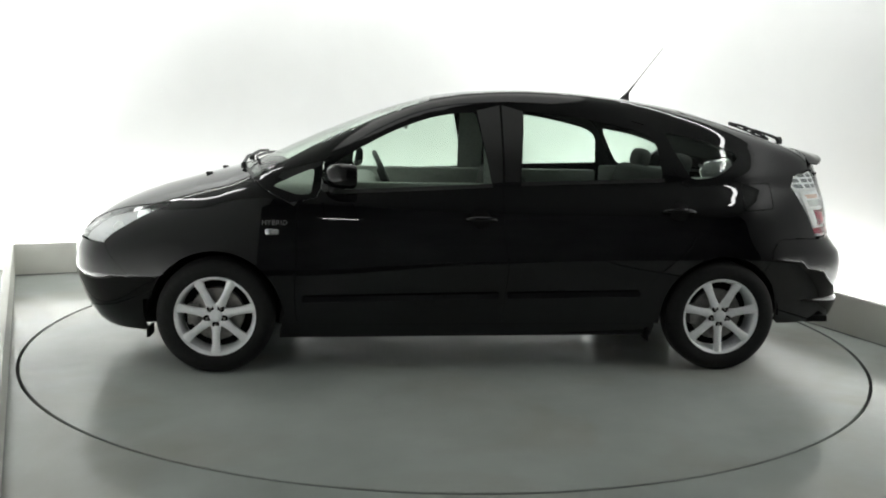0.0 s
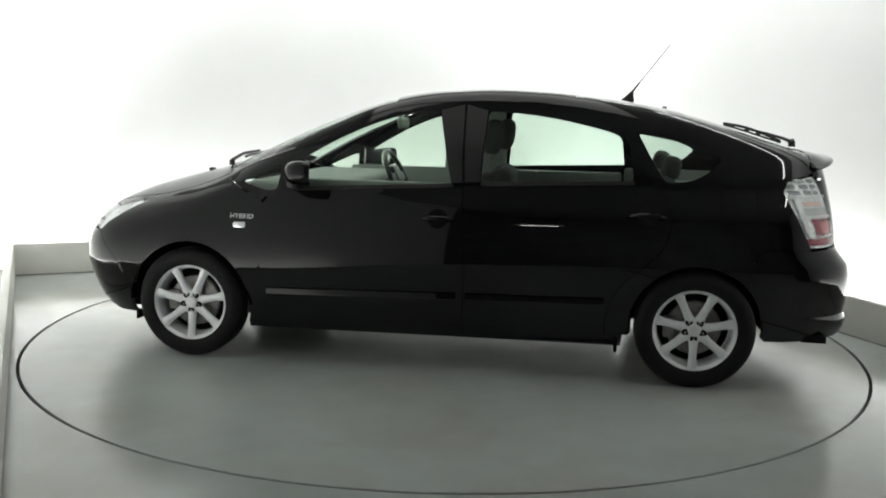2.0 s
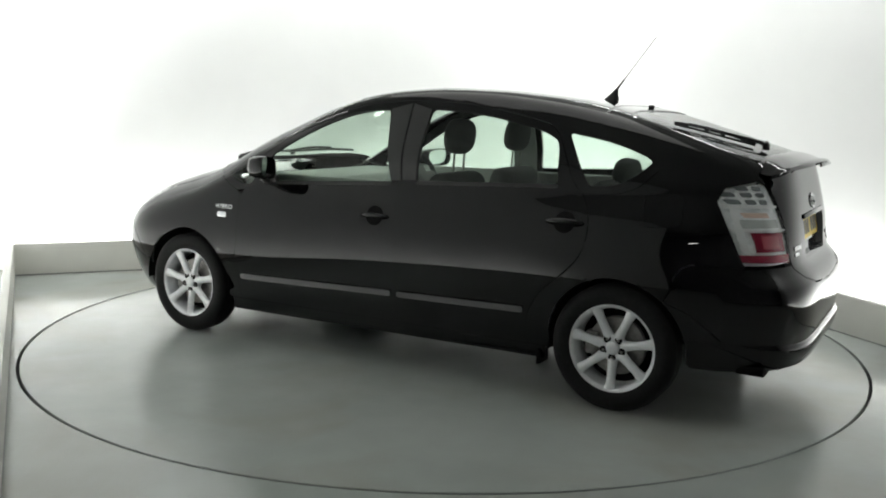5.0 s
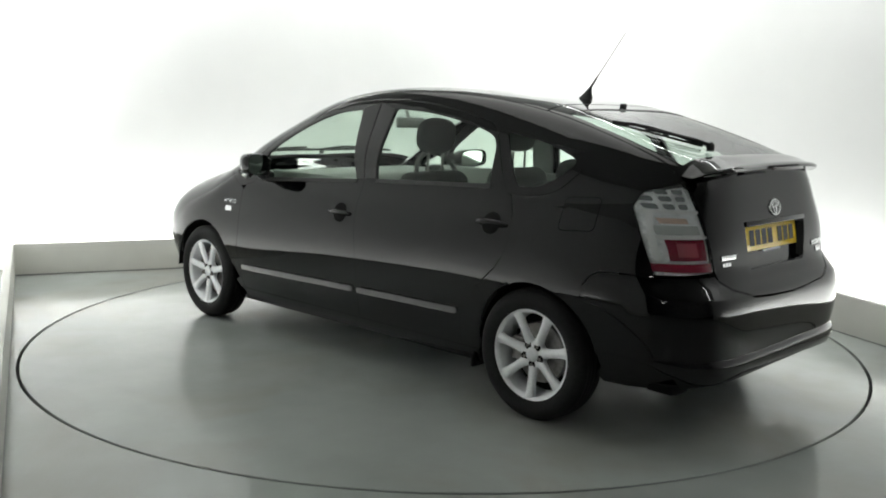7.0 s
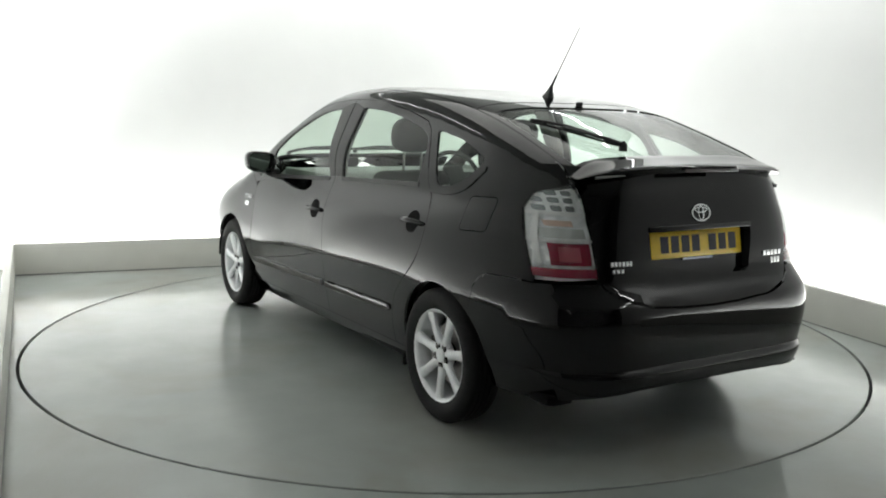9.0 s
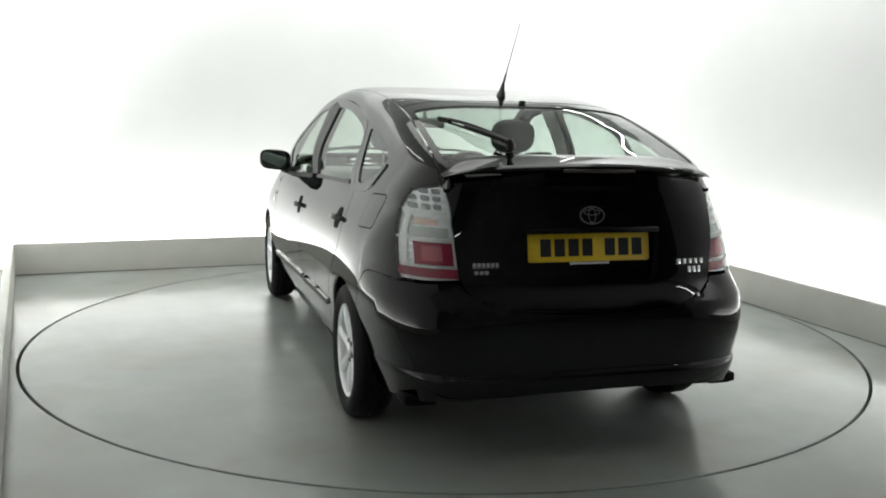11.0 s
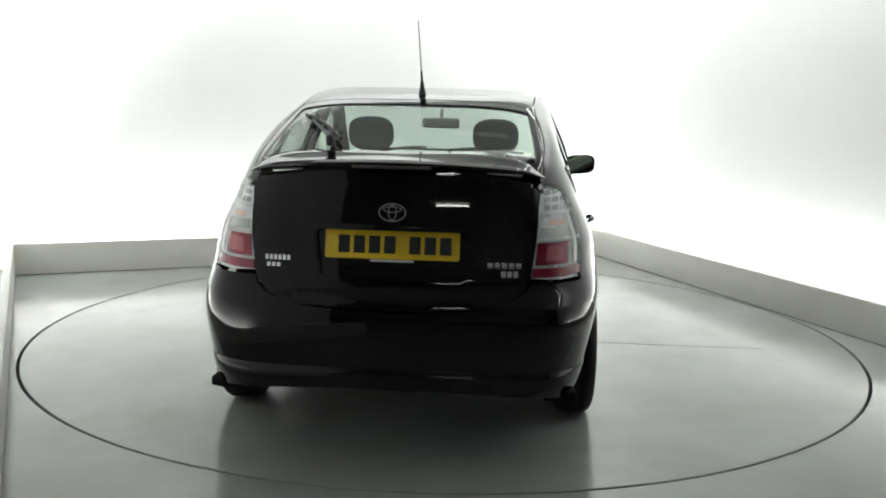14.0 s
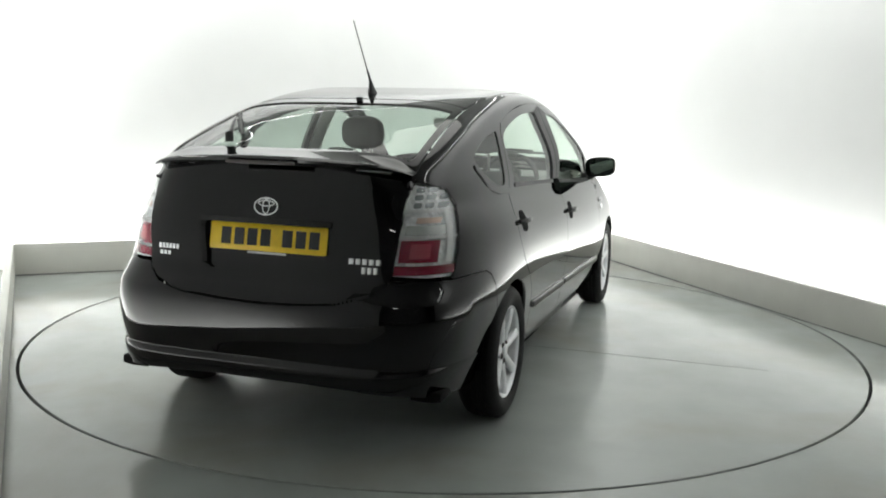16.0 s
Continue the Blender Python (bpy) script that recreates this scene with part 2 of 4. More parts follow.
def build_booth():
    # floor round the table: a ring that reaches the hall's walls, with the round hole
    bm = bmesh.new()
    n = 256
    inner, outer, deep = [], [], []
    for i in range(n):
        a = 2 * math.pi * i / n
        c, s = math.cos(a), math.sin(a)
        inner.append(bm.verts.new((c * (TABLE_R + 0.008), s * (TABLE_R + 0.008), 0)))
        deep.append(bm.verts.new((c * (TABLE_R + 0.008), s * (TABLE_R + 0.008), -0.08)))
        k = 9.0 / max(abs(c), abs(s))
        outer.append(bm.verts.new((c * k, s * k, 0)))
    for i in range(n):
        j = (i + 1) % n
        bm.faces.new((inner[i], outer[i], outer[j], inner[j]))
        bm.faces.new((deep[i], inner[i], inner[j], deep[j]))
    tagged(part("floor", bm, FLOOR, None), "grey-green painted gloss floor round a turntable", "floor", kind="structure")
    bm = bmesh.new()
    bmesh.ops.create_circle(bm, cap_ends=True, segments=128, radius=TABLE_R + 0.1)
    bmesh.ops.translate(bm, verts=bm.verts, vec=(0, 0, -0.078))
    tagged(part("turntable_pit", bm, SEAM, None), "dark pit under the turntable", "floor", kind="structure")
    for n_, a, b in SIDES:
        strip_wall("upstand_" + n_, a, b, 0.0, 0.05, 0.0, KERB_H, KERB, "pale grey painted low upstand along the booth's edge", "upstand", 0.0)
        # a thin darker line where upstand and floor meet
        strip_wall("joint_" + n_, a, b, -0.004, 0.004, 0.0, 0.007, JOINT, "thin grey line at the upstand's foot", "trim", 0.0)
    strip_wall("upstand_near", LEFT_NEAR + (LEFT_NEAR - LEFT_BACK).normalized() * 1.3, LEFT_NEAR, 0.0, 0.05, 0.0, KERB_H, KERB, "pale grey painted low upstand along the booth's edge", "upstand")
    # white wall behind the trough, in one sheet with rounded corners
    dl, dr = (LEFT_NEAR - LEFT_BACK).normalized(), (RIGHT_NEAR - RIGHT_BACK).normalized()
    ol, ob_, orr = outward(LEFT_NEAR, LEFT_BACK), outward(LEFT_BACK, RIGHT_BACK), outward(RIGHT_BACK, RIGHT_NEAR)
    p0 = LEFT_NEAR + dl * 1.3 + ol * TROUGH
    p1, p2 = LEFT_BACK + (ol + ob_) * TROUGH, RIGHT_BACK + (ob_ + orr) * TROUGH
    p3 = RIGHT_NEAR + orr * TROUGH
    # past the mouth, unseen: left wall swung away, right run on, to soften reflections
    line = [p0 + Vector((-0.75, -1.0)) * k for k in (3.2, 2.4, 1.6)] + [p0 + Vector((-0.62, -1.0)) * 0.9, p0 + Vector((-0.35, -1.0)) * 0.4, p0 + Vector((-0.05, -1.0)) * 0.15, p0 - dl * 0.3]
    for q, u, v in ((p1, p0, p2), (p2, p1, p3)):
        r = 0.3
        s_, e_ = q + (u - q).normalized() * r, q + (v - q).normalized() * r
        line += [(1 - t)**2 * s_ + 2 * t * (1 - t) * q + t * t * e_ for t in [k / 12 for k in range(13)]]
    line += [p3, p3 + dr * 0.8, p3 + dr * 1.6]
    bm = bmesh.new()
    rows = []
    for k, q in enumerate(line):
        d = (line[min(k + 1, len(line) - 1)] - line[max(k - 1, 0)]).normalized()
        o = Vector((-d.y, d.x)) * 0.1
        rows.append([bm.verts.new((x, y, z)) for x, y, z in ((q.x, q.y, 0), (q.x, q.y, CEILING), (q.x + o.x, q.y + o.y, CEILING), (q.x + o.x, q.y + o.y, 0))])
    for u, v in zip(rows, rows[1:]):
        for k in range(4):
            bm.faces.new((u[k], u[(k + 1) % 4], v[(k + 1) % 4], v[k]))
    bm.faces.new(rows[0])
    bm.faces.new(rows[-1][::-1])
    tagged(part("wall_booth", bm, WALL, None), "bright white seamless studio wall with rounded corners", "wall", kind="structure")
    # unseen ceiling over the booth, grey to cut bounce light and reflections
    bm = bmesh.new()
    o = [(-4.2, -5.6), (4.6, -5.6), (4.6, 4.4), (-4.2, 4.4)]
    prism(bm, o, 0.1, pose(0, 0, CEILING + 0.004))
    tagged(part("ceiling", bm, CEIL, None), "unseen grey ceiling over the booth", "ceiling", kind="structure")
    # an added case for the overhead fill light, out of view
    bm = bmesh.new()
    box(bm, -1.34, 1.34, -1.74, 0.94, CEILING - 0.03, CEILING + 0.004, 0.008)
    tagged(part("overhead_fill_case", bm, KERB, None), "unseen flat pale case added for the overhead fill light", "lamp")
    # the dim hall round it
    for nm, x0, x1, y0, y1, z0, z1 in (("wall_hall_front", -9, 9, -9.2, -9, 0, 5), ("wall_hall_rear", -9, 9, 9, 9.2, 0, 5), ("wall_hall_west", -9.2, -9, -9, 9, 0, 5),
                                       ("wall_hall_east", 9, 9.2, -9, 9, 0, 5), ("ceiling_hall", -9.2, 9.2, -9.2, 9.2, 5, 5.2)):
        bm = bmesh.new()
        box(bm, x0, x1, y0, y1, z0, z1)
        tagged(part(nm, bm, HALL, None), "dim grey cladding of the hall around the booth", "wall", kind="structure")


def build_table():
    bm = bmesh.new()
    lathe(bm, [(TABLE_R - 0.008, -0.06), (TABLE_R - 0.008, -0.003), (TABLE_R - 0.011, 0.0)], 256, "z")
    bm.verts.ensure_lookup_table()
    bm.faces.new([v for v in bm.verts if v.co.z == 0.0])
    table = tagged(part("turntable", bm, TABLE, None), "round grey-green painted turntable set flush in the floor", "turntable")
    # a fine joint between the two halves of the deck, and its scuffs
    bm = bmesh.new()
    y0 = 1.235 - CAR_MID
    box(bm, y0 - 0.002, y0 + 0.002, -1.92, -0.55, -0.01, 0.0012)
    part("deck_joint", bm, JOINT, table, "fine dark joint across the deck")
    return table


def build_tube_lamp(x, y, z, turn):
    lamp = new("tube_lamp")
    tagged(lamp, "short fluorescent tube lamp hung in the dim hall", "lamp")
    bm = bmesh.new()
    box(bm, -.24, .24, -.05, .05, .03, .08, .012)
    part("lamp_housing", bm, KERB, lamp, "pale steel batten")
    for dy in (0.0,):
        bm = bmesh.new()
        tube(bm, [(-.19, dy, 0), (.19, dy, 0)], .013, 12)
        part("tube", bm, TUBE, lamp, "glowing white tube")
        for dx in (-.20, .20):
            bm = bmesh.new()
            box(bm, dx - .012, dx + .012, dy - .014, dy + .014, -.016, .035, .003)
            part("tube_holder", bm, KERB, lamp)
    for dx in (-.17, .17):
        bm = bmesh.new()
        tube(bm, [(dx, 0, .08), (dx, 0, CEILING + .004 - z)], .006, 8)
        part("hanger", bm, SHADOW_GAP, lamp, "thin hanger")
    lamp.matrix_world = pose(x, y, z, 0, 0, turn)


# ---- the car's skin: one smooth surface, from which all its panels are cut ----
def pchip(xs, ys):
    xs, ys = np.array(xs, float), np.array(ys, float)
    if xs[0] > xs[-1]:
        xs, ys = xs[::-1], ys[::-1]
    h, d = np.diff(xs), np.diff(ys) / np.diff(xs)
    m = np.zeros(len(xs))
    for i in range(1, len(xs) - 1):
        if d[i - 1] * d[i] > 0:
            w1, w2 = 2 * h[i] + h[i - 1], h[i] + 2 * h[i - 1]
            m[i] = (w1 + w2) / (w1 / d[i - 1] + w2 / d[i])
    m[0], m[-1] = d[0], d[-1]

    def f(x):
        x = np.asarray(x, float)
        i = np.clip(np.searchsorted(xs, x) - 1, 0, len(xs) - 2)
        t = (x - xs[i]) / h[i]
        inside = (2 * t**3 - 3 * t**2 + 1) * ys[i] + (t**3 - 2 * t**2 + t) * h[i] * m[i] + (-2 * t**3 + 3 * t**2) * ys[i + 1] + (t**3 - t**2) * h[i] * m[i + 1]
        return np.where(t < 0, ys[0] + m[0] * (x - xs[0]), np.where(t > 1, ys[-1] + m[-1] * (x - xs[-1]), inside))
    return f


XC = 1.35
# height of the skin along the middle: bonnet, windscreen, roof, rear window
top_line = pchip([3.66, 3.60, 3.50, 3.40, 3.27, 3.08, 2.93, 2.81, 2.66, 2.415, 2.215, 1.948, 1.747, 1.58, 1.343, 1.07, .795, .552, .341, .091, -.163, -.346, -.60, -.75],
                 [.52, .60, .695, .765, .84, .91, .952, .985, 1.025, 1.130, 1.222, 1.330, 1.400, 1.444, 1.475, 1.488, 1.481, 1.460, 1.435, 1.386, 1.316, 1.258, 1.182, 1.130])
round_span = pchip([3.7, 2.9, 2.5, 2.0, 1.5, .9, .2, -.3, -.75], [.30, .33, .27, .22, .16, .145, .16, .14, .10])
crown_power = pchip([3.7, 2.6, 2.0, 1.6, 1.2, .6, .2, -.3, -.75], [3, 3, 3.8, 5.6, 7, 6, 4.6, 4.2, 4.2])
tail_power = pchip([.1, .55, .66, .78, 1.6], [6.5, 6.5, 6.3, 6, 6])
tail_line = pchip([.16, .25, .29, .315, .345, .364, .386, .40, .50, .58, .63, .67, .72, .85, .95, 1.05, 1.12, 1.6],
                  [-.70, -.772, -.790, -.798, -.804, -.803, -.788, -.790, -.800, -.799, -.789, -.758, -.724, -.708, -.690, -.668, -.65, -.60])
nose_line = pchip([.16, .22, .30, .42, .52, .60, .70, .80, .90, 1.6], [3.38, 3.46, 3.51, 3.55, 3.57, 3.57, 3.56, 3.545, 3.53, 3.53])
_low = pchip([.16, .20, .25, .32, .40, .48, .56], [.758, .782, .801, .820, .836, .850, .862])
_high = pchip([.56, .60, .65, .70, .80, .88, .94, 1.0, 1.06, 1.2, 1.33, 1.42, 1.5], [.862, .8600, .8565, .8515, .836, .814, .789, .760, .744, .686, .626, .584, .55])
crease = pchip([3.4, 2.25, 1.35, .4, -.25, -.45, -.62, -.9], [.50, .515, .575, .605, .608, .590, .552, .54])
# the flanks stand wider round the front wheels, and the cabin is broadest at its middle
flare = pchip([-.8, .3, 1.3, 2.2, 2.8, 3.7], [.995, 1.0, 1.022, 1.048, 1.055, 1.045])
cabin_swell = pchip([-.8, -.4, .1, .6, 1.3, 2.0, 2.7], [-.02, -.02, -.006, .025, .050, .045, .02])
NOSE_POWER = 11


def half_width(x, z):
    taper = np.clip((0.95 - z) / 0.25, 0, 1)
    zz = z - (crease(x) - 0.56) * taper * taper * (3 - 2 * taper) * np.clip(z / .35 - .3, 0, 1)
    up = np.clip((z - 0.92) / 0.28, 0, 1)
    return np.where(zz < 0.56, _low(zz), _high(zz)) * flare(x) + cabin_swell(x) * up * up * (3 - 2 * up)


def crown(x, z):
    s = round_span(x)
    f = np.clip((z - (top_line(x) - s)) / s, 0, 1)
    n = crown_power(x)
    return np.maximum(1 - f**n, 1e-12) ** (1 / n)


def plan(x, z):
    front = x > XC
    f = np.where(front, (x - XC) / (nose_line(z) - XC), (XC - x) / (XC - tail_line(z)))
    f = np.clip(f, 0, 1)
    return np.where(front, np.maximum(1 - f**NOSE_POWER, 0) ** (1 / 1.8), np.maximum(1 - f**tail_power(z), 0) ** (1 / tail_power(z)))


def skin_y(x, z):
    x, z = np.asarray(x, float), np.asarray(z, float)
    return half_width(x, z) * crown(x, z) * plan(x, z)


def skin_z(x, y):
    """Height of the skin over a place in the plan."""
    x, y = np.broadcast_arrays(np.asarray(x, float), np.abs(np.asarray(y, float)))
    hi = top_line(x) + 0.0
    lo = hi - round_span(x) * 0.999
    for _ in range(40):
        mid = (lo + hi) / 2
        ok = skin_y(x, mid) > y
        lo, hi = np.where(ok, mid, lo), np.where(ok, hi, mid)
    return (lo + hi) / 2


# chart of the sides: s runs along the plan outline, from the nose's middle over the left side to the tail's middle
_phi = np.concatenate([np.linspace(0, math.pi / 2 - 1e-3, 6000), math.pi / 2 + np.geomspace(1e-12, 1e-3, 400) * -1, math.pi / 2 + np.geomspace(1e-12, 1e-3, 400), np.linspace(math.pi / 2 + 1e-3, math.pi, 6000)])
_phi = np.unique(_phi)


def outline_point(phi, z):
    c, s = np.cos(phi), np.maximum(np.sin(phi), 0)
    front = c > 0
    x = np.where(front, XC + (nose_line(z) - XC) * np.abs(c) ** (2 / NOSE_POWER), XC - (XC - tail_line(z)) * np.abs(c) ** (2 / tail_power(z)))
    y = half_width(x, z) * crown(x, z) * np.where(front, s ** (2 / 1.8), s ** (2 / tail_power(z)))
    return x, y


_rx, _ry = outline_point(_phi, np.full(len(_phi), 0.58))
_arc = np.concatenate([[0], np.cumsum(np.hypot(np.diff(_rx), np.diff(_ry)))])
ARC_END = _arc[-1]


def by_x(pts):
    """Chart places of points given by length and height on the left side."""
    p = np.array(pts, float)
    x, z = p[:, 0], p[:, 1]
    front = x > XC
    f = np.clip(np.where(front, (x - XC) / (nose_line(z) - XC), (XC - x) / (XC - tail_line(z))), 0, 1)
    c = np.where(front, f ** (NOSE_POWER / 2), -(f ** (tail_power(z) / 2)))
    return np.stack([np.interp(np.arccos(c), _phi, _arc), z], -1)


def by_y(pts, rear=True):
    """Chart places of points given by breadth and height on the tail or nose (left half)."""
    p = np.array(pts, float)
    y, z = p[:, 0], p[:, 1]
    lo, hi = (np.full(len(p), math.pi / 2), np.full(len(p), math.pi)) if rear else (np.full(len(p), math.pi / 2), np.zeros(len(p)))
    for _ in range(50):
        mid = (lo + hi) / 2
        big = outline_point(mid, z)[1] > y
        lo, hi = np.where(big, mid, lo), np.where(big, hi, mid)
    return np.stack([np.interp((lo + hi) / 2, _phi, _arc), z], -1)


def side_place(c):
    x, y = outline_point(np.interp(c[:, 0], _arc, _phi), c[:, 1])
    return np.stack([x, y, c[:, 1]], -1)


def side_normal(p):
    def g(x, y, z):
        front = x > XC
        f = np.abs(np.where(front, (x - XC) / (nose_line(z) - XC), (XC - x) / (XC - tail_line(z))))
        q = np.abs(y) / (half_width(x, z) * crown(x, z))
        k = tail_power(z)
        return np.where(front, (q + 1e-9) ** 1.8 + f**NOSE_POWER, (q + 1e-9) ** k + f**k)
    h = 4e-4
    x, y, z = p.T
    n = np.stack([g(x + h, y, z) - g(x - h, y, z), g(x, y + h, z) - g(x, y - h, z), g(x, y, z + h) - g(x, y, z - h)], -1)
    return n / np.maximum(np.linalg.norm(n, axis=1, keepdims=True), 1e-12)


def top_place(c):
    return np.stack([c[:, 0], c[:, 1], skin_z(c[:, 0], c[:, 1])], -1)


def top_normal(p):
    h = 1e-3
    x, y, _ = p.T
    n = np.stack([-(skin_z(x + h, y) - skin_z(x - h, y)) / (2 * h), -(skin_z(x, y + h) - skin_z(x, y - h)) / (2 * h), np.ones(len(p))], -1)
    return n / np.linalg.norm(n, axis=1, keepdims=True)


def smooth_line(pts, n=8):
    """An open curve through points."""
    p = [np.array(q, float) for q in pts]
    p = [2 * p[0] - p[1]] + p + [2 * p[-1] - p[-2]]
    out = []
    for a, b, c, d in zip(p, p[1:], p[2:], p[3:]):
        for k in range(n):
            t = k / n
            out.append(0.5 * (2 * b + (c - a) * t + (2 * a - 5 * b + 4 * c - d) * t * t + (3 * b - a - 3 * c + d) * t**3))
    out.append(p[-2])
    return [tuple(q) for q in out]


def fillet(pts, r, n=6):
    """A closed outline with rounded corners; r is one radius or one a corner."""
    out = []
    m = len(pts)
    for i in range(m):
        rr = r[i] if hasattr(r, "__len__") else r
        a, b, c = (np.array(pts[j % m], float) for j in (i - 1, i, i + 1))
        u, v = a - b, c - b
        k1, k2 = min(rr, np.linalg.norm(u) * .48), min(rr, np.linalg.norm(v) * .48)
        if rr <= 0:
            out.append(tuple(b))
            continue
        s, e = b + u / np.linalg.norm(u) * k1, b + v / np.linalg.norm(v) * k2
        for k in range(n + 1):
            t = k / n
            out.append(tuple((1 - t)**2 * s + 2 * t * (1 - t) * b + t * t * e))
    return out


def resample(poly, step):
    out = []
    n = len(poly)
    for i in range(n):
        a, b = np.array(poly[i], float), np.array(poly[(i + 1) % n], float)
        d = np.linalg.norm(b - a)
        if d < 1e-5:
            continue
        k = max(1, int(math.ceil(d / step)))
        for j in range(k):
            out.append(a + (b - a) * j / k)
    return np.array(out)


def shrink(poly, d):
    p = np.array(poly, float)
    area = 0.5 * np.sum(p[:, 0] * np.roll(p[:, 1], -1) - np.roll(p[:, 0], -1) * p[:, 1])
    if area < 0:
        p = p[::-1]
    if not d:
        return p
    e = np.roll(p, -1, 0) - p
    e /= np.maximum(np.linalg.norm(e, axis=1, keepdims=True), 1e-9)
    n = np.stack([-e[:, 1], e[:, 0]], -1)
    m = n + np.roll(n, 1, 0)
    m /= np.maximum(np.linalg.norm(m, axis=1, keepdims=True), 0.3)
    return p + m * d


def inside(q, poly):
    x, y = q[:, 0], q[:, 1]
    r = np.zeros(len(q), bool)
    for (x0, y0), (x1, y1) in zip(poly, np.roll(poly, -1, 0)):
        c = (y0 > y) != (y1 > y)
        with np.errstate(divide="ignore", invalid="ignore"):
            r ^= c & (x < (x1 - x0) * (y - y0) / (y1 - y0) + x0)
    return r


def away(q, poly):
    d = np.full(len(q), 9.0)
    for a, b in zip(poly, np.roll(poly, -1, 0)):
        e = b - a
        t = np.clip(((q - a) @ e) / max(e @ e, 1e-12), 0, 1)
        d = np.minimum(d, np.linalg.norm(q - a - t[:, None] * e, axis=1))
    return d


from mathutils.geometry import delaunay_2d_cdt


def panel(name, poly, mat, parent, label="", holes=(), chart="side", gap=0.0025, step=0.045, rim=0.014, off=0.0, flip=False, rows=(), lean=0.0):
    """A sheet cut out of the skin along an outline in its chart, with a turned-in rim.
    flip: its twin on the right side; rows: heights at which points are set close."""
    poly = np.array(poly, float)
    loops = [resample(shrink(resample(poly, step * 0.5), gap), step * 0.6)] + [resample(shrink(resample(np.array(h, float), step * .4), -gap), step * 0.5) for h in holes]
    lo, hi = loops[0].min(0), loops[0].max(0)
    xs, ys = np.arange(lo[0] + step / 2, hi[0], step), np.arange(lo[1] + step / 2, hi[1], step)
    g = np.array([(x + (step / 2 if j % 2 else 0), y) for j, y in enumerate(ys) for x in xs]).reshape(-1, 2)
    if chart == "side" and off == 0 and not rows and hi[1] - lo[1] > .25:
        # rows of points hold the crease along the flank
        ss = np.arange(lo[0], hi[0], step * .45)
        cx = side_place(np.stack([np.clip(ss, 0, 2 * ARC_END), np.full(len(ss), .58)], -1))[:, 0]
        near = np.abs(g[:, 1] - np.interp(g[:, 0], ss, crease(cx))) < .022
        g = g[~near]
        g = np.concatenate([g] + [np.stack([ss, crease(cx) + d], -1) for d in (-.018, -.004, .004, .018)])
    if rows:
        ss = np.arange(lo[0], hi[0], step * .6)
        for z in rows:
            g = g[np.abs(g[:, 1] - z) > .008]
        g = np.concatenate([g] + [np.stack([ss, np.full(len(ss), z)], -1) for z in rows])
    if len(g):
        keep = inside(g, loops[0])
        for h in loops[1:]:
            keep &= ~inside(g, h)
        for l in loops:
            keep &= away(g, l) > step * 0.35
        g = g[keep]
    pts, edges, k = [], [], 0
    for l in loops:
        n = len(l)
        pts += [Vector(map(float, q)) for q in l]
        edges += [(k + i, k + (i + 1) % n) for i in range(n)]
        k += n
    pts += [Vector(map(float, q)) for q in g]
    vs, _, fs, _, _, _ = delaunay_2d_cdt(pts, edges, [], 0, 1e-6)
    c = np.array([tuple(v) for v in vs])
    fs = np.array([f for f in fs if len(f) == 3])
    mid = c[fs].mean(1)
    keep = inside(mid, loops[0])
    for h in loops[1:]:
        keep &= ~inside(mid, h)
    fs = fs[keep]
    p = side_place(c) if chart == "side" else top_place(c)
    n = side_normal(p) if chart == "side" else top_normal(p)
    p = p + n * off
    if lean:
        n = n + np.array([0, 0, lean])
        n /= np.linalg.norm(n, axis=1, keepdims=True)
    q = np.cross(p[fs[:, 1]] - p[fs[:, 0]], p[fs[:, 2]] - p[fs[:, 0]])
    wrong = (q * n[fs].mean(1)).sum(1) < 0
    fs[wrong] = fs[wrong][:, ::-1]
    count = {}
    for f in fs:
        for a, b in ((f[0], f[1]), (f[1], f[2]), (f[2], f[0])):
            count[(a, b)] = 1
    border = [(a, b) for a, b in count if (b, a) not in count]
    used = sorted({a for e in border for a in e})
    faces = [tuple(f) for f in fs]
    verts, norms = list(p), list(n)
    if rim:
        lower = {}
        for a in used:
            lower[a] = len(verts)
            verts.append(p[a] - n[a] * rim)
            norms.append(n[a])
        for a, b in border:
            faces.append((b, a, lower[a], lower[b]))
    verts, norms = np.array(verts), np.array(norms)
    verts[:, 0] -= CAR_MID
    if flip:
        verts[:, 1] *= -1
        norms[:, 1] *= -1
        faces = [f[::-1] for f in faces]
    return mesh_object(name, verts, faces, mat, parent, label, norms)


def mirrored(half):
    """Closes a left half-outline of the top chart over the middle."""
    return list(half) + [(x, -y) for x, y in reversed(half) if abs(y) > 1e-6]


def tail_outline(half):
    """Left half given by breadth and height, closed over the tail's middle; the right half lies past the chart's end."""
    left = by_y(half)
    return left, np.stack([2 * ARC_END - left[::-1, 0], left[::-1, 1]], -1)


# the chart may run on past the tail's middle to the right side
_side_place = side_place


def side_place(c):
    over = c[:, 0] > ARC_END
    under = c[:, 0] < 0
    d = c.copy()
    d[over, 0] = 2 * ARC_END - d[over, 0]
    d[under, 0] *= -1
    p = _side_place(d)
    p[over | under, 1] *= -1
    return p


# main lines of the body, by length x and height z, or length x and breadth y
DITCH = smooth_line([(2.50, .725), (2.2, .690), (1.9, .655), (1.7, .627), (1.5, .605), (1.2, .590), (.8, .572), (.4, .552), (.15, .545), (-.2, .560), (-.45, .572), (-.585, .578)], 6)
BONNET_EDGE = smooth_line([(2.50, .725), (2.8, .730), (2.93, .710), (3.10, .645), (3.28, .53), (3.40, .39), (3.50, .20)], 6)
DITCH_SIDE = [(x, float(skin_z(x, y))) for x, y in DITCH]
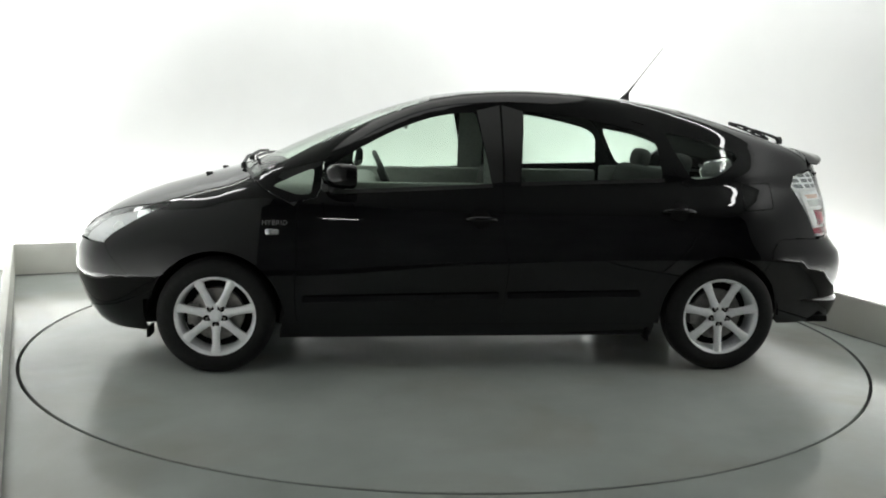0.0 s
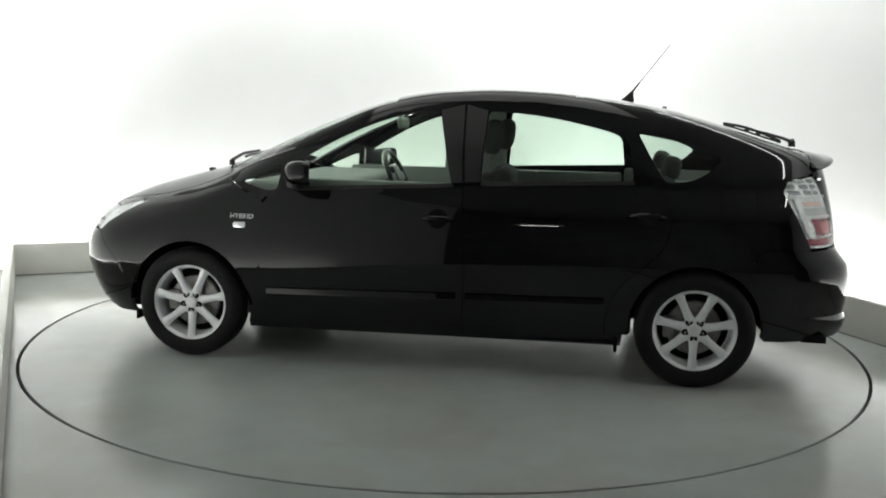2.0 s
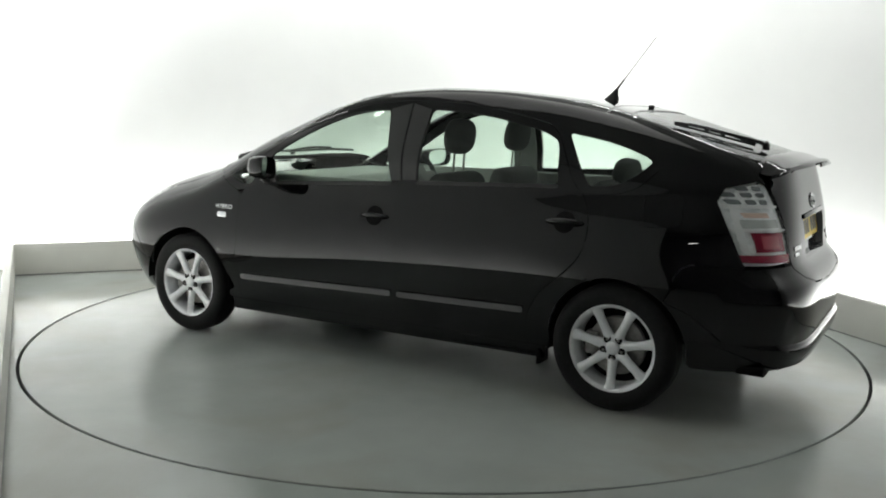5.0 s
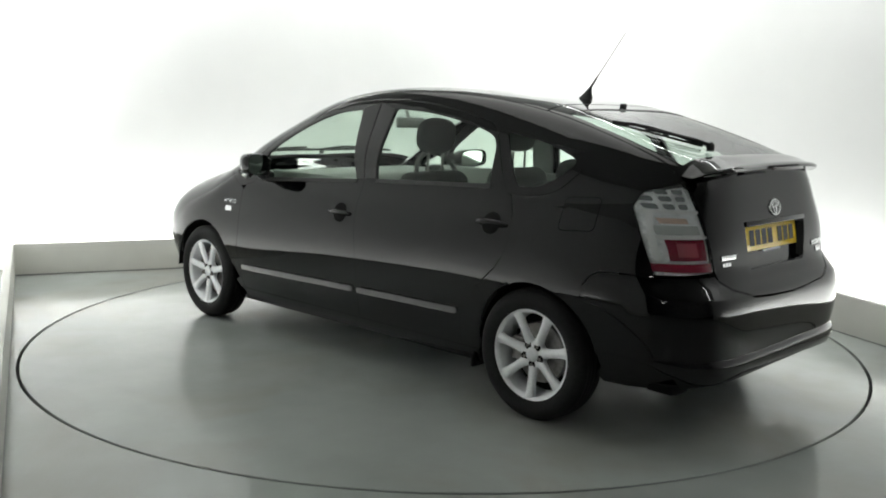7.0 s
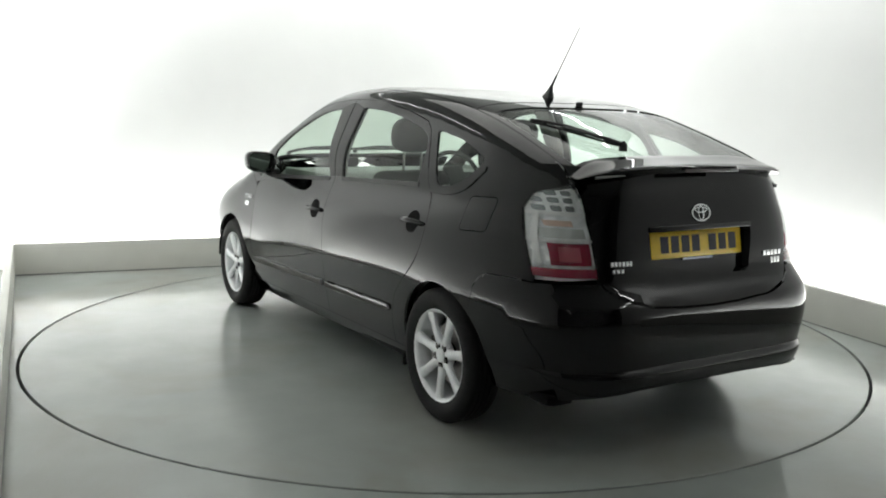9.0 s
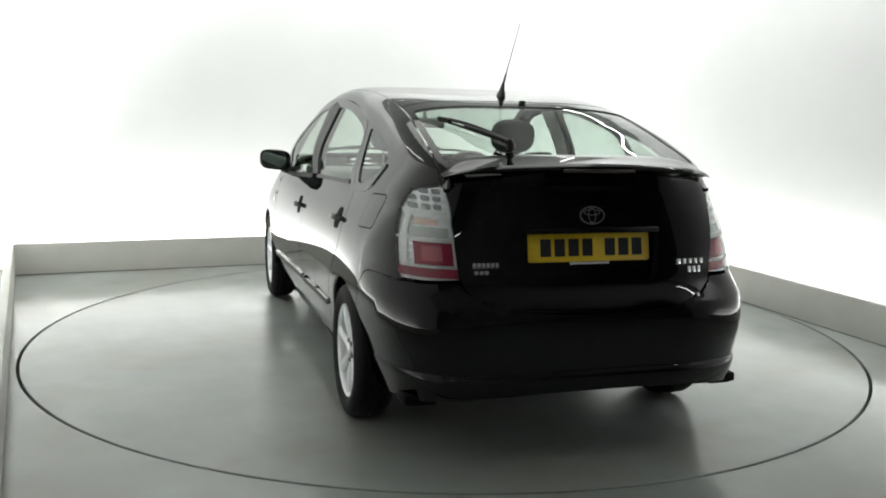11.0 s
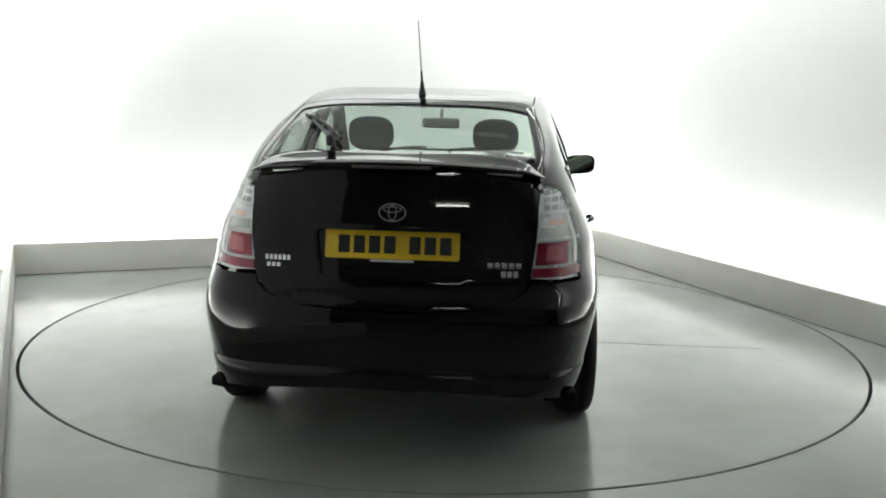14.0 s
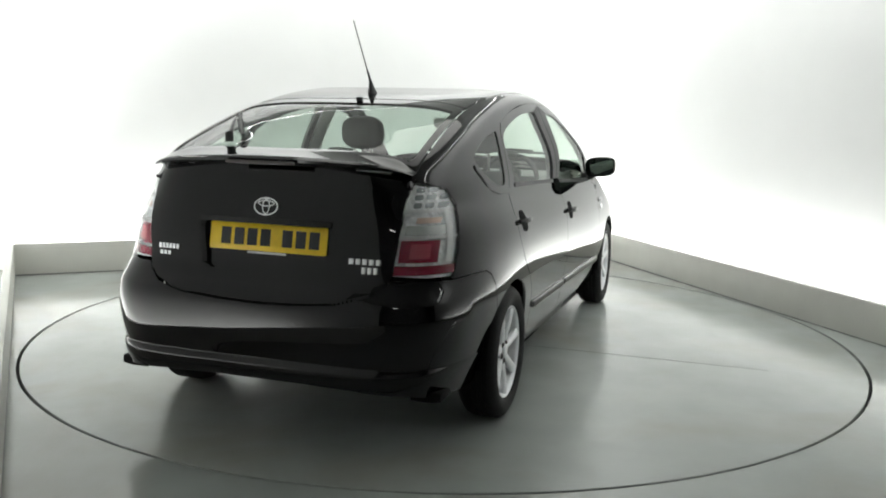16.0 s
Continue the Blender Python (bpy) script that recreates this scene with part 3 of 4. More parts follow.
BONNET_SIDE = [(x, float(skin_z(x, y))) for x, y in BONNET_EDGE]


def arch(cx, cz, r, a0, a1, n=28):
    return [(cx + r * math.cos(radians(a0 + (a1 - a0) * i / n)), cz + r * math.sin(radians(a0 + (a1 - a0) * i / n))) for i in range(n + 1)]


DOOR_FRONT = [(2.262, .25), (2.262, .60), (2.262, .86), (2.235, .895), (2.165, .915), (2.140, .97), (2.130, 1.095)]
DOOR_TOP = smooth_line([(2.130, 1.095), (1.97, 1.195), (1.83, 1.275), (1.66, 1.348), (1.48, 1.392), (1.30, 1.408)], 5)
REAR_TOP = smooth_line([(1.205, 1.412), (.95, 1.406), (.75, 1.382), (.55, 1.342), (.43, 1.312)], 5)
DOOR_TAIL = smooth_line([(.43, 1.312), (.37, 1.26), (.30, 1.13), (.245, 1.03), (.19, .975), (.150, .88), (.150, .78), (.19, .69), (.27, .605), (.365, .52), (.43, .41), (.445, .31), (.445, .25)], 4)
FRONT_ARCH, REAR_ARCH = (2.675, .298, .338), (0.0, .298, .328)
PILLAR = [(1.192, .25), (1.192, .75), (1.200, 1.0), (1.215, 1.412)]
FRONT_PANE = fillet([(2.105, .945), (1.255, .990), (1.345, 1.362), (1.52, 1.345), (1.66, 1.305), (1.83, 1.232), (1.97, 1.153), (2.075, 1.085)], [.02, .02, .03, .1, .1, .1, .1, .03])
REAR_PANE = fillet([(1.105, 1.000), (.335, 1.030), (.362, 1.225), (.43, 1.268), (.56, 1.302), (.75, 1.340), (.93, 1.362), (1.085, 1.368)], [.02, .03, .05, .1, .1, .1, .1, .025])
FRONT_LITE = fillet([(2.395, .970), (2.26, .925), (2.195, .930), (2.178, 1.052), (2.20, 1.052)], [.03, .03, .02, .02, .02])
REAR_LITE = fillet([(.318, 1.272), (.180, 1.032), (.06, 1.040), (-.03, 1.085), (-.095, 1.150), (-.07, 1.172), (.09, 1.232)], [.02, .03, .04, .06, .015, .02, .1])
LAMP_FRONT = [(-.425, 1.055), (-.400, .995), (-.545, .728)]
BUMPER_GAP = [(-.545, .716), (-.44, .722), (-.33, .720), (-.29, .700), (-.262, .655), (-.222, .545)]


def build_side(car, flip):
    def cut(name, poly, parent, mat=PAINT, label="", **k):
        return panel(name, poly, mat, parent, label, flip=flip, **k)

    # wing
    lamp_low = [(2.905, .868), (3.05, .80), (3.20, .71), (3.245, .668)]
    wing = [(2.262, .25), (2.262, .60), (2.262, .86), (2.30, .885), (2.42, .945)] + BONNET_SIDE[:13] + lamp_low + [(3.20, .60), (3.10, .50), (3.045, .38)] + arch(*FRONT_ARCH, 14, 172) + [(2.36, .25)]
    cut("front_wing", by_x(wing), car)
    # front door with its pane
    door = DOOR_FRONT + DOOR_TOP[1:] + PILLAR[::-1]
    fd = cut("front_door", by_x(door), car, holes=[by_x(FRONT_PANE)], step=.03)
    cut("window", by_x(FRONT_PANE), fd, GLASS, "clear green-tinted front door glass", off=-.006, rim=0, gap=0)
    door = PILLAR + REAR_TOP + DOOR_TAIL[1:]
    rd = cut("rear_door", by_x(door), car, holes=[by_x(REAR_PANE)], step=.03)
    cut("window", by_x(REAR_PANE), rd, REAR_GLASS, "green-tinted rear door glass", off=-.006, rim=0, gap=0)
    # quarter panel with roof rail and pillars
    lamp_in = by_y([(.570, 1.092)])
    q = np.concatenate([by_x(DITCH_SIDE), by_y([(.578, 1.135)]), lamp_in, by_x(LAMP_FRONT + BUMPER_GAP + arch(*REAR_ARCH, 131, 8) + [(.332, .25)] + DOOR_TAIL[::-1] + REAR_TOP[::-1][1:] + DOOR_TOP[::-1] + DOOR_FRONT[::-1][1:4] + [(2.30, .885), (2.42, .945)])])
    body = cut("quarter_panel", q, car, holes=[by_x(FRONT_LITE), by_x(REAR_LITE)], step=.024)
    cut("quarter_light", by_x(FRONT_LITE), body, GLASS, "small fixed triangular front glass", off=-.005, rim=0, gap=0, step=.03)
    cut("quarter_light", by_x(REAR_LITE), body, REAR_GLASS, "fixed rear quarter glass", off=-.005, rim=0, gap=0, step=.03)
    # sill below the doors, with its bright-edged moulding above
    cut("sill", by_x([(2.345, .247), (.352, .247), (.36, .175), (2.36, .165)]), car, PAINT, off=-.004)
    for x0, x1, z0, z1, pa in ((2.235, 1.215, .392, .412, fd), (1.17, .455, .412, .424, rd)):
        cut("side_moulding", by_x(fillet([(x0, z0 - .015), (x1, z1 - .015), (x1, z1 + .015), (x0, z0 + .015)], .011)), pa, PAINT, "slim black side moulding", off=.012, rim=.014, gap=0, step=.025, lean=.32)
    # belt strip under the panes
    for a, b, pa in (([(2.10, .935), (1.255, .980)], None, fd), ([(1.105, .990), (.33, 1.020)], None, rd)):
        (xa, za), (xb, zb) = a
        cut("belt_strip", by_x([(xa, za - .008), (xb, zb - .008), (xb, zb + .012), (xa, za + .012)]), pa, TRIM, "matt black weather strip", off=.004, rim=.008, gap=0, step=.03)
    # satin black centre pillar between the panes
    cut("pillar_trim", by_x([(1.262, .994), (1.202, .997), (1.216, 1.398), (1.338, 1.366)]), fd, TRIM, "satin black pillar trim", off=.0025, rim=.003, gap=.001, step=.03)
    cut("pillar_trim", by_x([(1.192, .999), (1.112, 1.003), (1.092, 1.368), (1.206, 1.398)]), rd, TRIM, "satin black pillar trim", off=.0025, rim=.003, gap=.001, step=.03)
    bead = smooth_line([(.232, 1.012), (.17, 1.012), (.05, 1.018), (-.05, 1.055), (-.125, 1.132)], 5)
    cut("shoulder_bead", by_x(bead + [(x - .004, z - .016) for x, z in reversed(bead)]), body, PAINT, "gloss black bead under the quarter glass", off=.006, rim=.009, gap=0, step=.02)
    # added black backing strips stop light leaking through the door joints
    for line in (PILLAR, DOOR_TAIL, DOOR_FRONT[:4], DOOR_TOP, REAR_TOP):
        q = by_x(line)
        d = np.gradient(q, axis=0)
        d /= np.linalg.norm(d, axis=1, keepdims=True)
        w = np.stack([-d[:, 1], d[:, 0]], -1) * .022
        cut("joint_backing", np.concatenate([q + w, (q - w)[::-1]]), body, SHADOW_GAP, "black backing strip that blocks light behind a door joint", off=-.0155, rim=0, gap=0, step=.035)
    cut("inner_pillar", by_x([(1.285, .30), (1.125, .30), (1.125, 1.39), (1.300, 1.385)]), body, CABIN, "grey inner centre pillar", off=-.030, rim=.012, gap=0, step=.05)
    # tank flap, left side only
    if not flip:
        flap = fillet([(-.096, 1.005), (-.262, 1.012), (-.268, .880), (-.104, .870)], .02)
        cut("tank_flap", by_x(flap), body, PAINT, "square fuel filler flap", off=.0015, rim=.01, gap=0, step=.03)
        cut("tank_flap_joint", by_x(flap), body, SHADOW_GAP, "dark joint round the flap", off=.0006, rim=0, gap=-.004, step=.03)
    # headlamp
    hl = np.concatenate([by_x(lamp_low), by_y([(.50, .655), (.46, .69)], rear=False), by_x(BONNET_SIDE[12:25][::-1])])
    lamp = cut("headlamp", hl, car, SILVER, "clear headlamp with bright reflector", off=-.03, rim=0, step=.03)
    cut("lens", hl, lamp, LENS, "clear headlamp lens", rim=.03, step=.03)
    for cx, cz, rr in ((3.06, .815, .040), (3.19, .745, .036)):
        cut("reflector_bowl", by_x([(cx + rr * math.cos(t * math.pi / 12), cz + rr * .8 * math.sin(t * math.pi / 12)) for t in range(24)]), lamp, CHROME, "round chrome reflector bowl", off=-.018, rim=.01, gap=0, step=.02)
    # tail lamp: bright housing, lens, red fields, small diodes
    inner = [(.5695, 1.085), (.562, 1.0), (.553, .90), (.543, .80), (.537, .735)]
    edge = np.concatenate([by_x(LAMP_FRONT), by_y([(.66, .728)]), by_y(inner[::-1])])
    tl = cut("tail_lamp", edge, car, SILVER, "clear tail lamp cluster with red lower field", off=-.0155, rim=0, step=.03)
    cut("lens", edge, tl, LENS, "clear outer lens", off=.002, rim=.028, step=.03)

    def band(z0, z1, y_out, y_in_gap=.012):
        a = by_y([(np.interp(z, [.735, 1.085], [.537, .5695]) + y_in_gap, z) for z in (z0, (z0 + z1) / 2, z1)])
        b = by_y([(y_out, z) for z in (z1, (z0 + z1) / 2, z0)])
        return np.concatenate([a, b])

    cut("red_strip", np.concatenate([by_y([(.540, .738), (.543, .775)]), by_x([(-.520, .775), (-.535, .742)])]), tl, RED_LENS, "deep red reflector strip", off=-.004, rim=.012, step=.025, gap=.001)
    cut("red_field", band(.785, .872, .690), tl, RED_LENS, "red brake lamp field", off=-.012, rim=.008, step=.025, gap=.001)
    cut("bulb_well", band(.80, .858, .665, .05), tl, material("pink_bulb_well", (.50, .10, .13), .2, coat=.5), "pinkish bulb well", off=-.009, rim=.004, step=.02, gap=.001)
    cut("lamp_divider", np.concatenate([by_y([(.552, .876), (.553, .884)]), by_x([(-.468, .884), (-.472, .876)])]), tl, LAMP_WHITE, "bright divider bar", off=-.004, rim=.015, step=.02, gap=0)
    cut("lamp_divider", np.concatenate([by_y([(.562, .976), (.563, .984)]), by_x([(-.415, .984), (-.42, .976)])]), tl, LAMP_WHITE, "bright divider bar", off=-.004, rim=.015, step=.02, gap=0)
    bar = [(-.452, .980), (-.490, .880), (-.530, .790)]
    cut("lamp_edge_bar", np.concatenate([by_x(bar), by_x([(x - .028, z) for x, z in reversed(bar)])]), tl, LAMP_WHITE, "white bar along the lamp's outer edge", off=-.008, rim=.012, step=.02, gap=0)
    cut("indicator_bulb", band(.935, .958, .68, .05), tl, AMBER, "faint amber indicator bulb", off=-.014, rim=.006, step=.02, gap=.001)
    cut("reversing_well", band(.89, .928, .70, .02), tl, material("grey_bulb_well", (.55, .57, .56), .25, metal=.1, coat=.5, bump=.15, bump_scale=90), "grey reversing lamp well", off=-.014, rim=.006, step=.02, gap=.001)
    diode = material("smoky_diode_cup", (.28, .30, .31), .15, metal=.2, coat=.8) if "smoky_diode_cup" not in bpy.data.materials else bpy.data.materials["smoky_diode_cup"]
    for row, z in enumerate((1.000, 1.030, 1.058)):
        for col in range(4 - row):
            y = .585 + .034 * col + .004
            cut("diode_cup", by_y(fillet([(y, z - .009), (y + .024, z - .009), (y + .024, z + .010), (y, z + .010)], .006)), tl, diode, off=-.012, rim=.006, step=.02, gap=0)


def build_top(car):
    bonnet = panel("bonnet", mirrored([(2.645, 0), (2.60, .40), (2.505, .720)] + [(x, y) for x, y in BONNET_EDGE[1:]] + [(3.522, .08), (3.528, 0)]), PAINT, car, chart="top")
    screen = [(2.63, 0), (2.585, .40), (2.490, .712)] + [(x, y + .004) for x, y in DITCH if 1.60 < x < 2.47] + [(1.54, .612), (1.52, .3), (1.515, 0)]
    panel("windscreen", mirrored(screen), GLASS, car, "curved green-tinted windscreen", chart="top", off=-.007, rim=0, gap=0)
    roof = [(1.56, 0), (1.565, .3), (1.59, .612)] + [(x, y - .001) for x, y in DITCH if .20 < x < 1.58] + [(.185, .543), (.20, .3), (.205, 0)]
    panel("roof", mirrored(roof), PAINT, car, chart="top")
    gate_top = [(.195, 0), (.19, .3), (.175, .541)] + [(x, y - .001) for x, y in DITCH if -.56 < x < .17] + [(-.60, .575), (-.625, .3), (-.63, 0)]
    pane = [(.105, 0), (.098, .3), (.075, .515)] + [(x, y - .030) for x, y in DITCH if -.50 < x < .06] + [(-.525, .535), (-.55, .3), (-.555, 0)]
    gate = panel("tailgate", mirrored(gate_top), PAINT, car, chart="top", holes=[mirrored(pane)])
    panel("rear_window", mirrored(pane), REAR_SCREEN, gate, "dark-edged tinted rear window", chart="top", off=-.005, rim=0, gap=0)
    # the screen's matt black lower edge and its scuttle
    panel("scuttle", mirrored([(2.665, 0), (2.62, .40), (2.515, .715), (2.46, .705), (2.55, .40), (2.585, 0)]), TRIM, car, "matt black scuttle panel", chart="top", off=-.010, rim=0, gap=0)
    return gate


def local(x, y, z):
    return Vector((x - CAR_MID, y, z))


def on_skin_tail(y, z, off=0.0):
    """Place and outward direction on the tail."""
    s = 1 if y >= 0 else -1
    p = side_place(by_y([(abs(y), z)]))
    n = side_normal(p)
    p, n = p[0] + n[0] * off, n[0].copy()
    p[1] *= s
    n[1] *= s
    return local(*p), Vector(n)


def on_skin_side(x, z, off=0.0, s=1):
    p = side_place(by_x([(x, z)]))
    n = side_normal(p)
    p, n = p[0] + n[0] * off, n[0].copy()
    p[1] *= s
    n[1] *= s
    return local(*p), Vector(n)


def facing(p, n, up=Vector((0, 0, 1))):
    """A pose at p whose z looks along n and whose y goes up."""
    z = n.normalized()
    x = up.cross(z).normalized()
    return Matrix.Translation(p) @ Matrix((x, z.cross(x), z)).transposed().to_4x4()


def build_rear(car, gate):
    recess = [(.0, .915), (.285, .912), (.292, .885), (.275, .74), (.255, .722), (.0, .722)]
    l, r = tail_outline([(0.0001, 1.14), (.3, 1.135), (.56, 1.105), (.562, 1.03), (.556, .93), (.544, .82), (.534, .738), (.522, .705), (.47, .668), (.34, .632), (.15, .616), (.0001, .612)])
    hl, hr = tail_outline(recess)
    # outline: left half downwards, right half upwards
    face = panel("tailgate_face", np.concatenate([l, r]), PAINT, gate, "gloss black lower tailgate with number plate recess", holes=[np.concatenate([hl, hr])], step=.04, rim=.036)
    panel("plate_recess", np.concatenate([hl, hr]), PAINT, gate, "recess behind the number plate", off=-.036, rim=0, gap=-.02, step=.04)
    # handle bar over the plate
    bm = bmesh.new()
    p, n = on_skin_tail(0.0, .915)
    box(bm, -.29, .29, -.012, .012, -.012, .008, .005, facing(p, n))
    part("gate_handle", bm, PAINT, gate, "gloss black grip bar over the plate")
    # bumper round the tail
    lb, rb = tail_outline([(0.0001, .606), (.15, .610), (.34, .626), (.47, .662), (.522, .698), (.535, .722), (.66, .720)])
    side_gap = by_x(BUMPER_GAP[1:] + arch(*REAR_ARCH, 132, 186, 12) + [(-.345, .245), (-.45, .245)])
    lo = by_y([(.68, .262), (.6, .280), (.4, .297), (.2, .302), (.0001, .302)])
    left = np.concatenate([lb, by_x([BUMPER_GAP[0]]), side_gap, lo])
    right = np.stack([2 * ARC_END - left[::-1, 0], left[::-1, 1]], -1)
    bumper = panel("rear_bumper", np.concatenate([left, right[1:-1]]), PAINT, car, "gloss black rear bumper with a ledge along its foot", rim=.02, rows=(.318, .346, .358, .366, .380, .389, .43, .64))
    # lower valance, set back
    lo = by_y([(.0001, .310), (.2, .310), (.4, .306), (.62, .296)])
    lv = np.concatenate([lo, by_x([(-.36, .275), (-.37, .250)]), by_y([(.6, .258), (.4, .275), (.2, .282), (.0001, .282)])])
    rv = np.stack([2 * ARC_END - lv[::-1, 0], lv[::-1, 1]], -1)
    panel("valance", np.concatenate([lv, rv]), TRIM, bumper, "satin black lower valance", off=-.03, rim=.02)
    # front bumper
    lf = np.concatenate([by_x([(3.245, .664), (3.20, .596), (3.10, .496), (3.045, .38), (3.05, .30), (3.03, .205)]), by_y([(.62, .20), (.4, .20), (.0001, .20)], rear=False)])
    uf = np.concatenate([by_y([(.0001, .612)], rear=False), by_x([(x, float(skin_z(x, y)) - .006) for x, y in ((3.52, .14), (3.47, .26), (3.405, .37))]), by_y([(.46, .685), (.50, .65)], rear=False)])
    left = np.concatenate([uf, lf])
    right = left[::-1] * np.array([[-1, 1]])
    panel("front_bumper", np.concatenate([left, right]), PAINT, car, "gloss black front bumper", rim=.02)
    # spoiler over the tailgate
    bm = bmesh.new()
    rings = []
    N = 41
    for i in range(N):
        u = -1 + 2 * i / (N - 1)
        y = .576 * u
        k = abs(u)
        rootx = -.552 + .004 * k
        tip = -.728 + .105 * k**3 + .024 * k**12
        run = rootx - tip
        zc = 1.172 - .028 * k**2 - .030 * k**9
        rz = max(float(skin_z(rootx, y)) + .001, zc + .006)
        h = 1 - .55 * k**5 - .36 * k**14
        th = .026 * h
        sec = [(rootx, rz), (rootx - .34 * run, rz + (zc - rz) * .28), (tip + .28 * run, zc + .001), (tip + .07 * run, zc), (tip, zc - .008 * h), (tip + .02 * run, zc - th * .75),
               (tip + .17 * run, zc - th), (tip + .45 * run, zc - th - .012 * h), (rootx - .34 * run, rz - .07 * h)]
        rings.append([bm.verts.new(local(x, y, z)) for x, z in sec])
    for a, b in zip(rings, rings[1:]):
        for j in range(len(a)):
            j2 = (j + 1) % len(a)
            bm.faces.new((a[j], a[j2], b[j2], b[j]))
    bm.faces.new(rings[0])
    bm.faces.new(rings[-1][::-1])
    part("spoiler", bm, PAINT, gate, "gloss black lip spoiler below the rear window", 34)
    # high brake lamp in the spoiler's edge
    bm = bmesh.new()
    box(bm, -.15, .15, -.007, .007, -.006, .004, .003, facing(local(-.735, 0, 1.148), Vector((-1, 0, .05))))
    part("brake_light", bm, material("smoked_red_lens", (.06, .045, .045), .15, coat=.8), gate, "smoked high-level brake light")
    # number plate with plain bars
    m = facing((local(-.676, 0, .846)), Vector((-1, 0, .18)))
    bm = bmesh.new()
    prism(bm, fillet([(-.26, -.0555), (.26, -.0555), (.26, .0555), (-.26, .0555)], .01), .004, m, .001)
    pl = part("number_plate", bm, PLATE, gate, "yellow number plate with black characters as bars")
    xs = [-.186, -.127, -.068, -.009, .088, .147, .206]
    for x in xs:
        bm = bmesh.new()
        prism(bm, [(x - .022, -.034), (x + .022, -.034), (x + .022, .034), (x - .022, .034)], .0012, m @ pose(0, 0, .0042))
        part("bar", bm, INK, pl)
    bm = bmesh.new()
    prism(bm, [(-.085, -.066), (.085, -.066), (.085, -.057), (-.085, -.057)], .003, m)
    part("plate_caption", bm, PALE, pl, "pale caption strip under the plate")
    # emblem: plain ring and bar
    p, n = on_skin_tail(0, .972)
    m = facing(p, n)
    bm = bmesh.new()

    def ring(rx, ry, w, cy=0, z=.006):
        k = 48
        vs = [[bm.verts.new(m @ Vector((f * math.cos(2 * math.pi * i / k) * 1.0 * (rx + d), (ry + d) * math.sin(2 * math.pi * i / k) + cy, h))) for i in range(k)] for f, d, h in ((1, 0, 0), (1, -w * .2, z), (1, -w * .8, z), (1, -w, 0))]
        for s, t in zip(vs, vs[1:]):
            for i in range(k):
                bm.faces.new((s[i], s[(i + 1) % k], t[(i + 1) % k], t[i]))

    ring(.055, .038, .009)
    ring(.018, .032, .007, 0, .005)
    ring(.038, .014, .007, .012, .005)
    part("emblem", bm, CHROME, gate, "oval chrome emblem")
    # small chrome lettering as bars
    for y, z, w, h, n_ in ((.436, .790, .105, .020, 6), (.452, .762, .06, .016, 3), (-.435, .785, .135, .022, 5), (-.455, .752, .07, .026, 3)):
        p, n = on_skin_tail(y, z)
        m = facing(p, n)
        for k in range(n_):
            x0 = -w / 2 + w * k / n_
            bm = bmesh.new()
            box(bm, x0, x0 + w / n_ * .78, -h / 2, h / 2, -.002, .003, .001, m)
            part("badge_letter", bm, CHROME, gate, "small chrome letter as a bar")
    # small black deflectors at the bumper's lower corners
    for s in (1, -1):
        bm = bmesh.new()
        made = box(bm, -.655 - CAR_MID, -.535 - CAR_MID, min(s * .60, s * .730), max(s * .60, s * .730), .240, .285, .010)
        for v in made:
            if abs(v.co.y) > .66 and v.co.z < .25:
                v.co.y -= s * .03
        part("air_deflector", bm, SHADOW_GAP, bumper, "black rubber deflector under the bumper corner")
    # wiper: pivot cap, arm, blade
    def on_glass(x, y, h):
        return local(x, y, float(skin_z(x, y)) + h)
    bm = bmesh.new()
    tube(bm, [on_glass(-.505, .275, .004), on_glass(-.505, .275, .026), on_glass(-.497, .280, .034)], .018, 12)
    wiper = part("rear_wiper", bm, TRIM, gate, "black rear wiper parked across the glass")
    bm = bmesh.new()
    tube(bm, [on_glass(-.505, .275, .030), on_glass(-.45, .30, .034), on_glass(-.34, .355, .030), on_glass(-.27, .39, .024)], .009, 8, .006)
    part("wiper_arm", bm, TRIM, wiper)
    bm = bmesh.new()
    for k, (h, rr) in enumerate(((.015, .007), (.007, .005))):
        tube(bm, [on_glass(-.45 + .33 * t, .245 + .215 * t, h + .012 * math.sin(math.pi * t) * (1 - k)) for t in (0, .2, .4, .6, .8, 1)], rr, 8)
    for t in (.15, .4, .6, .85):
        q = on_glass(-.45 + .33 * t, .245 + .215 * t, .012)
        box(bm, -.012, .012, -.010, .010, -.006, .012, .003, Matrix.Translation(q))
    part("wiper_blade", bm, TRIM, wiper)
    # washer nozzle above the glass
    bm = bmesh.new()
    box(bm, -.014, .014, -.014, .014, -.004, .018, .006, Matrix.Translation(on_glass(.150, -.03, 0)))
    part("washer_nozzle", bm, TRIM, gate, "small black washer nozzle")


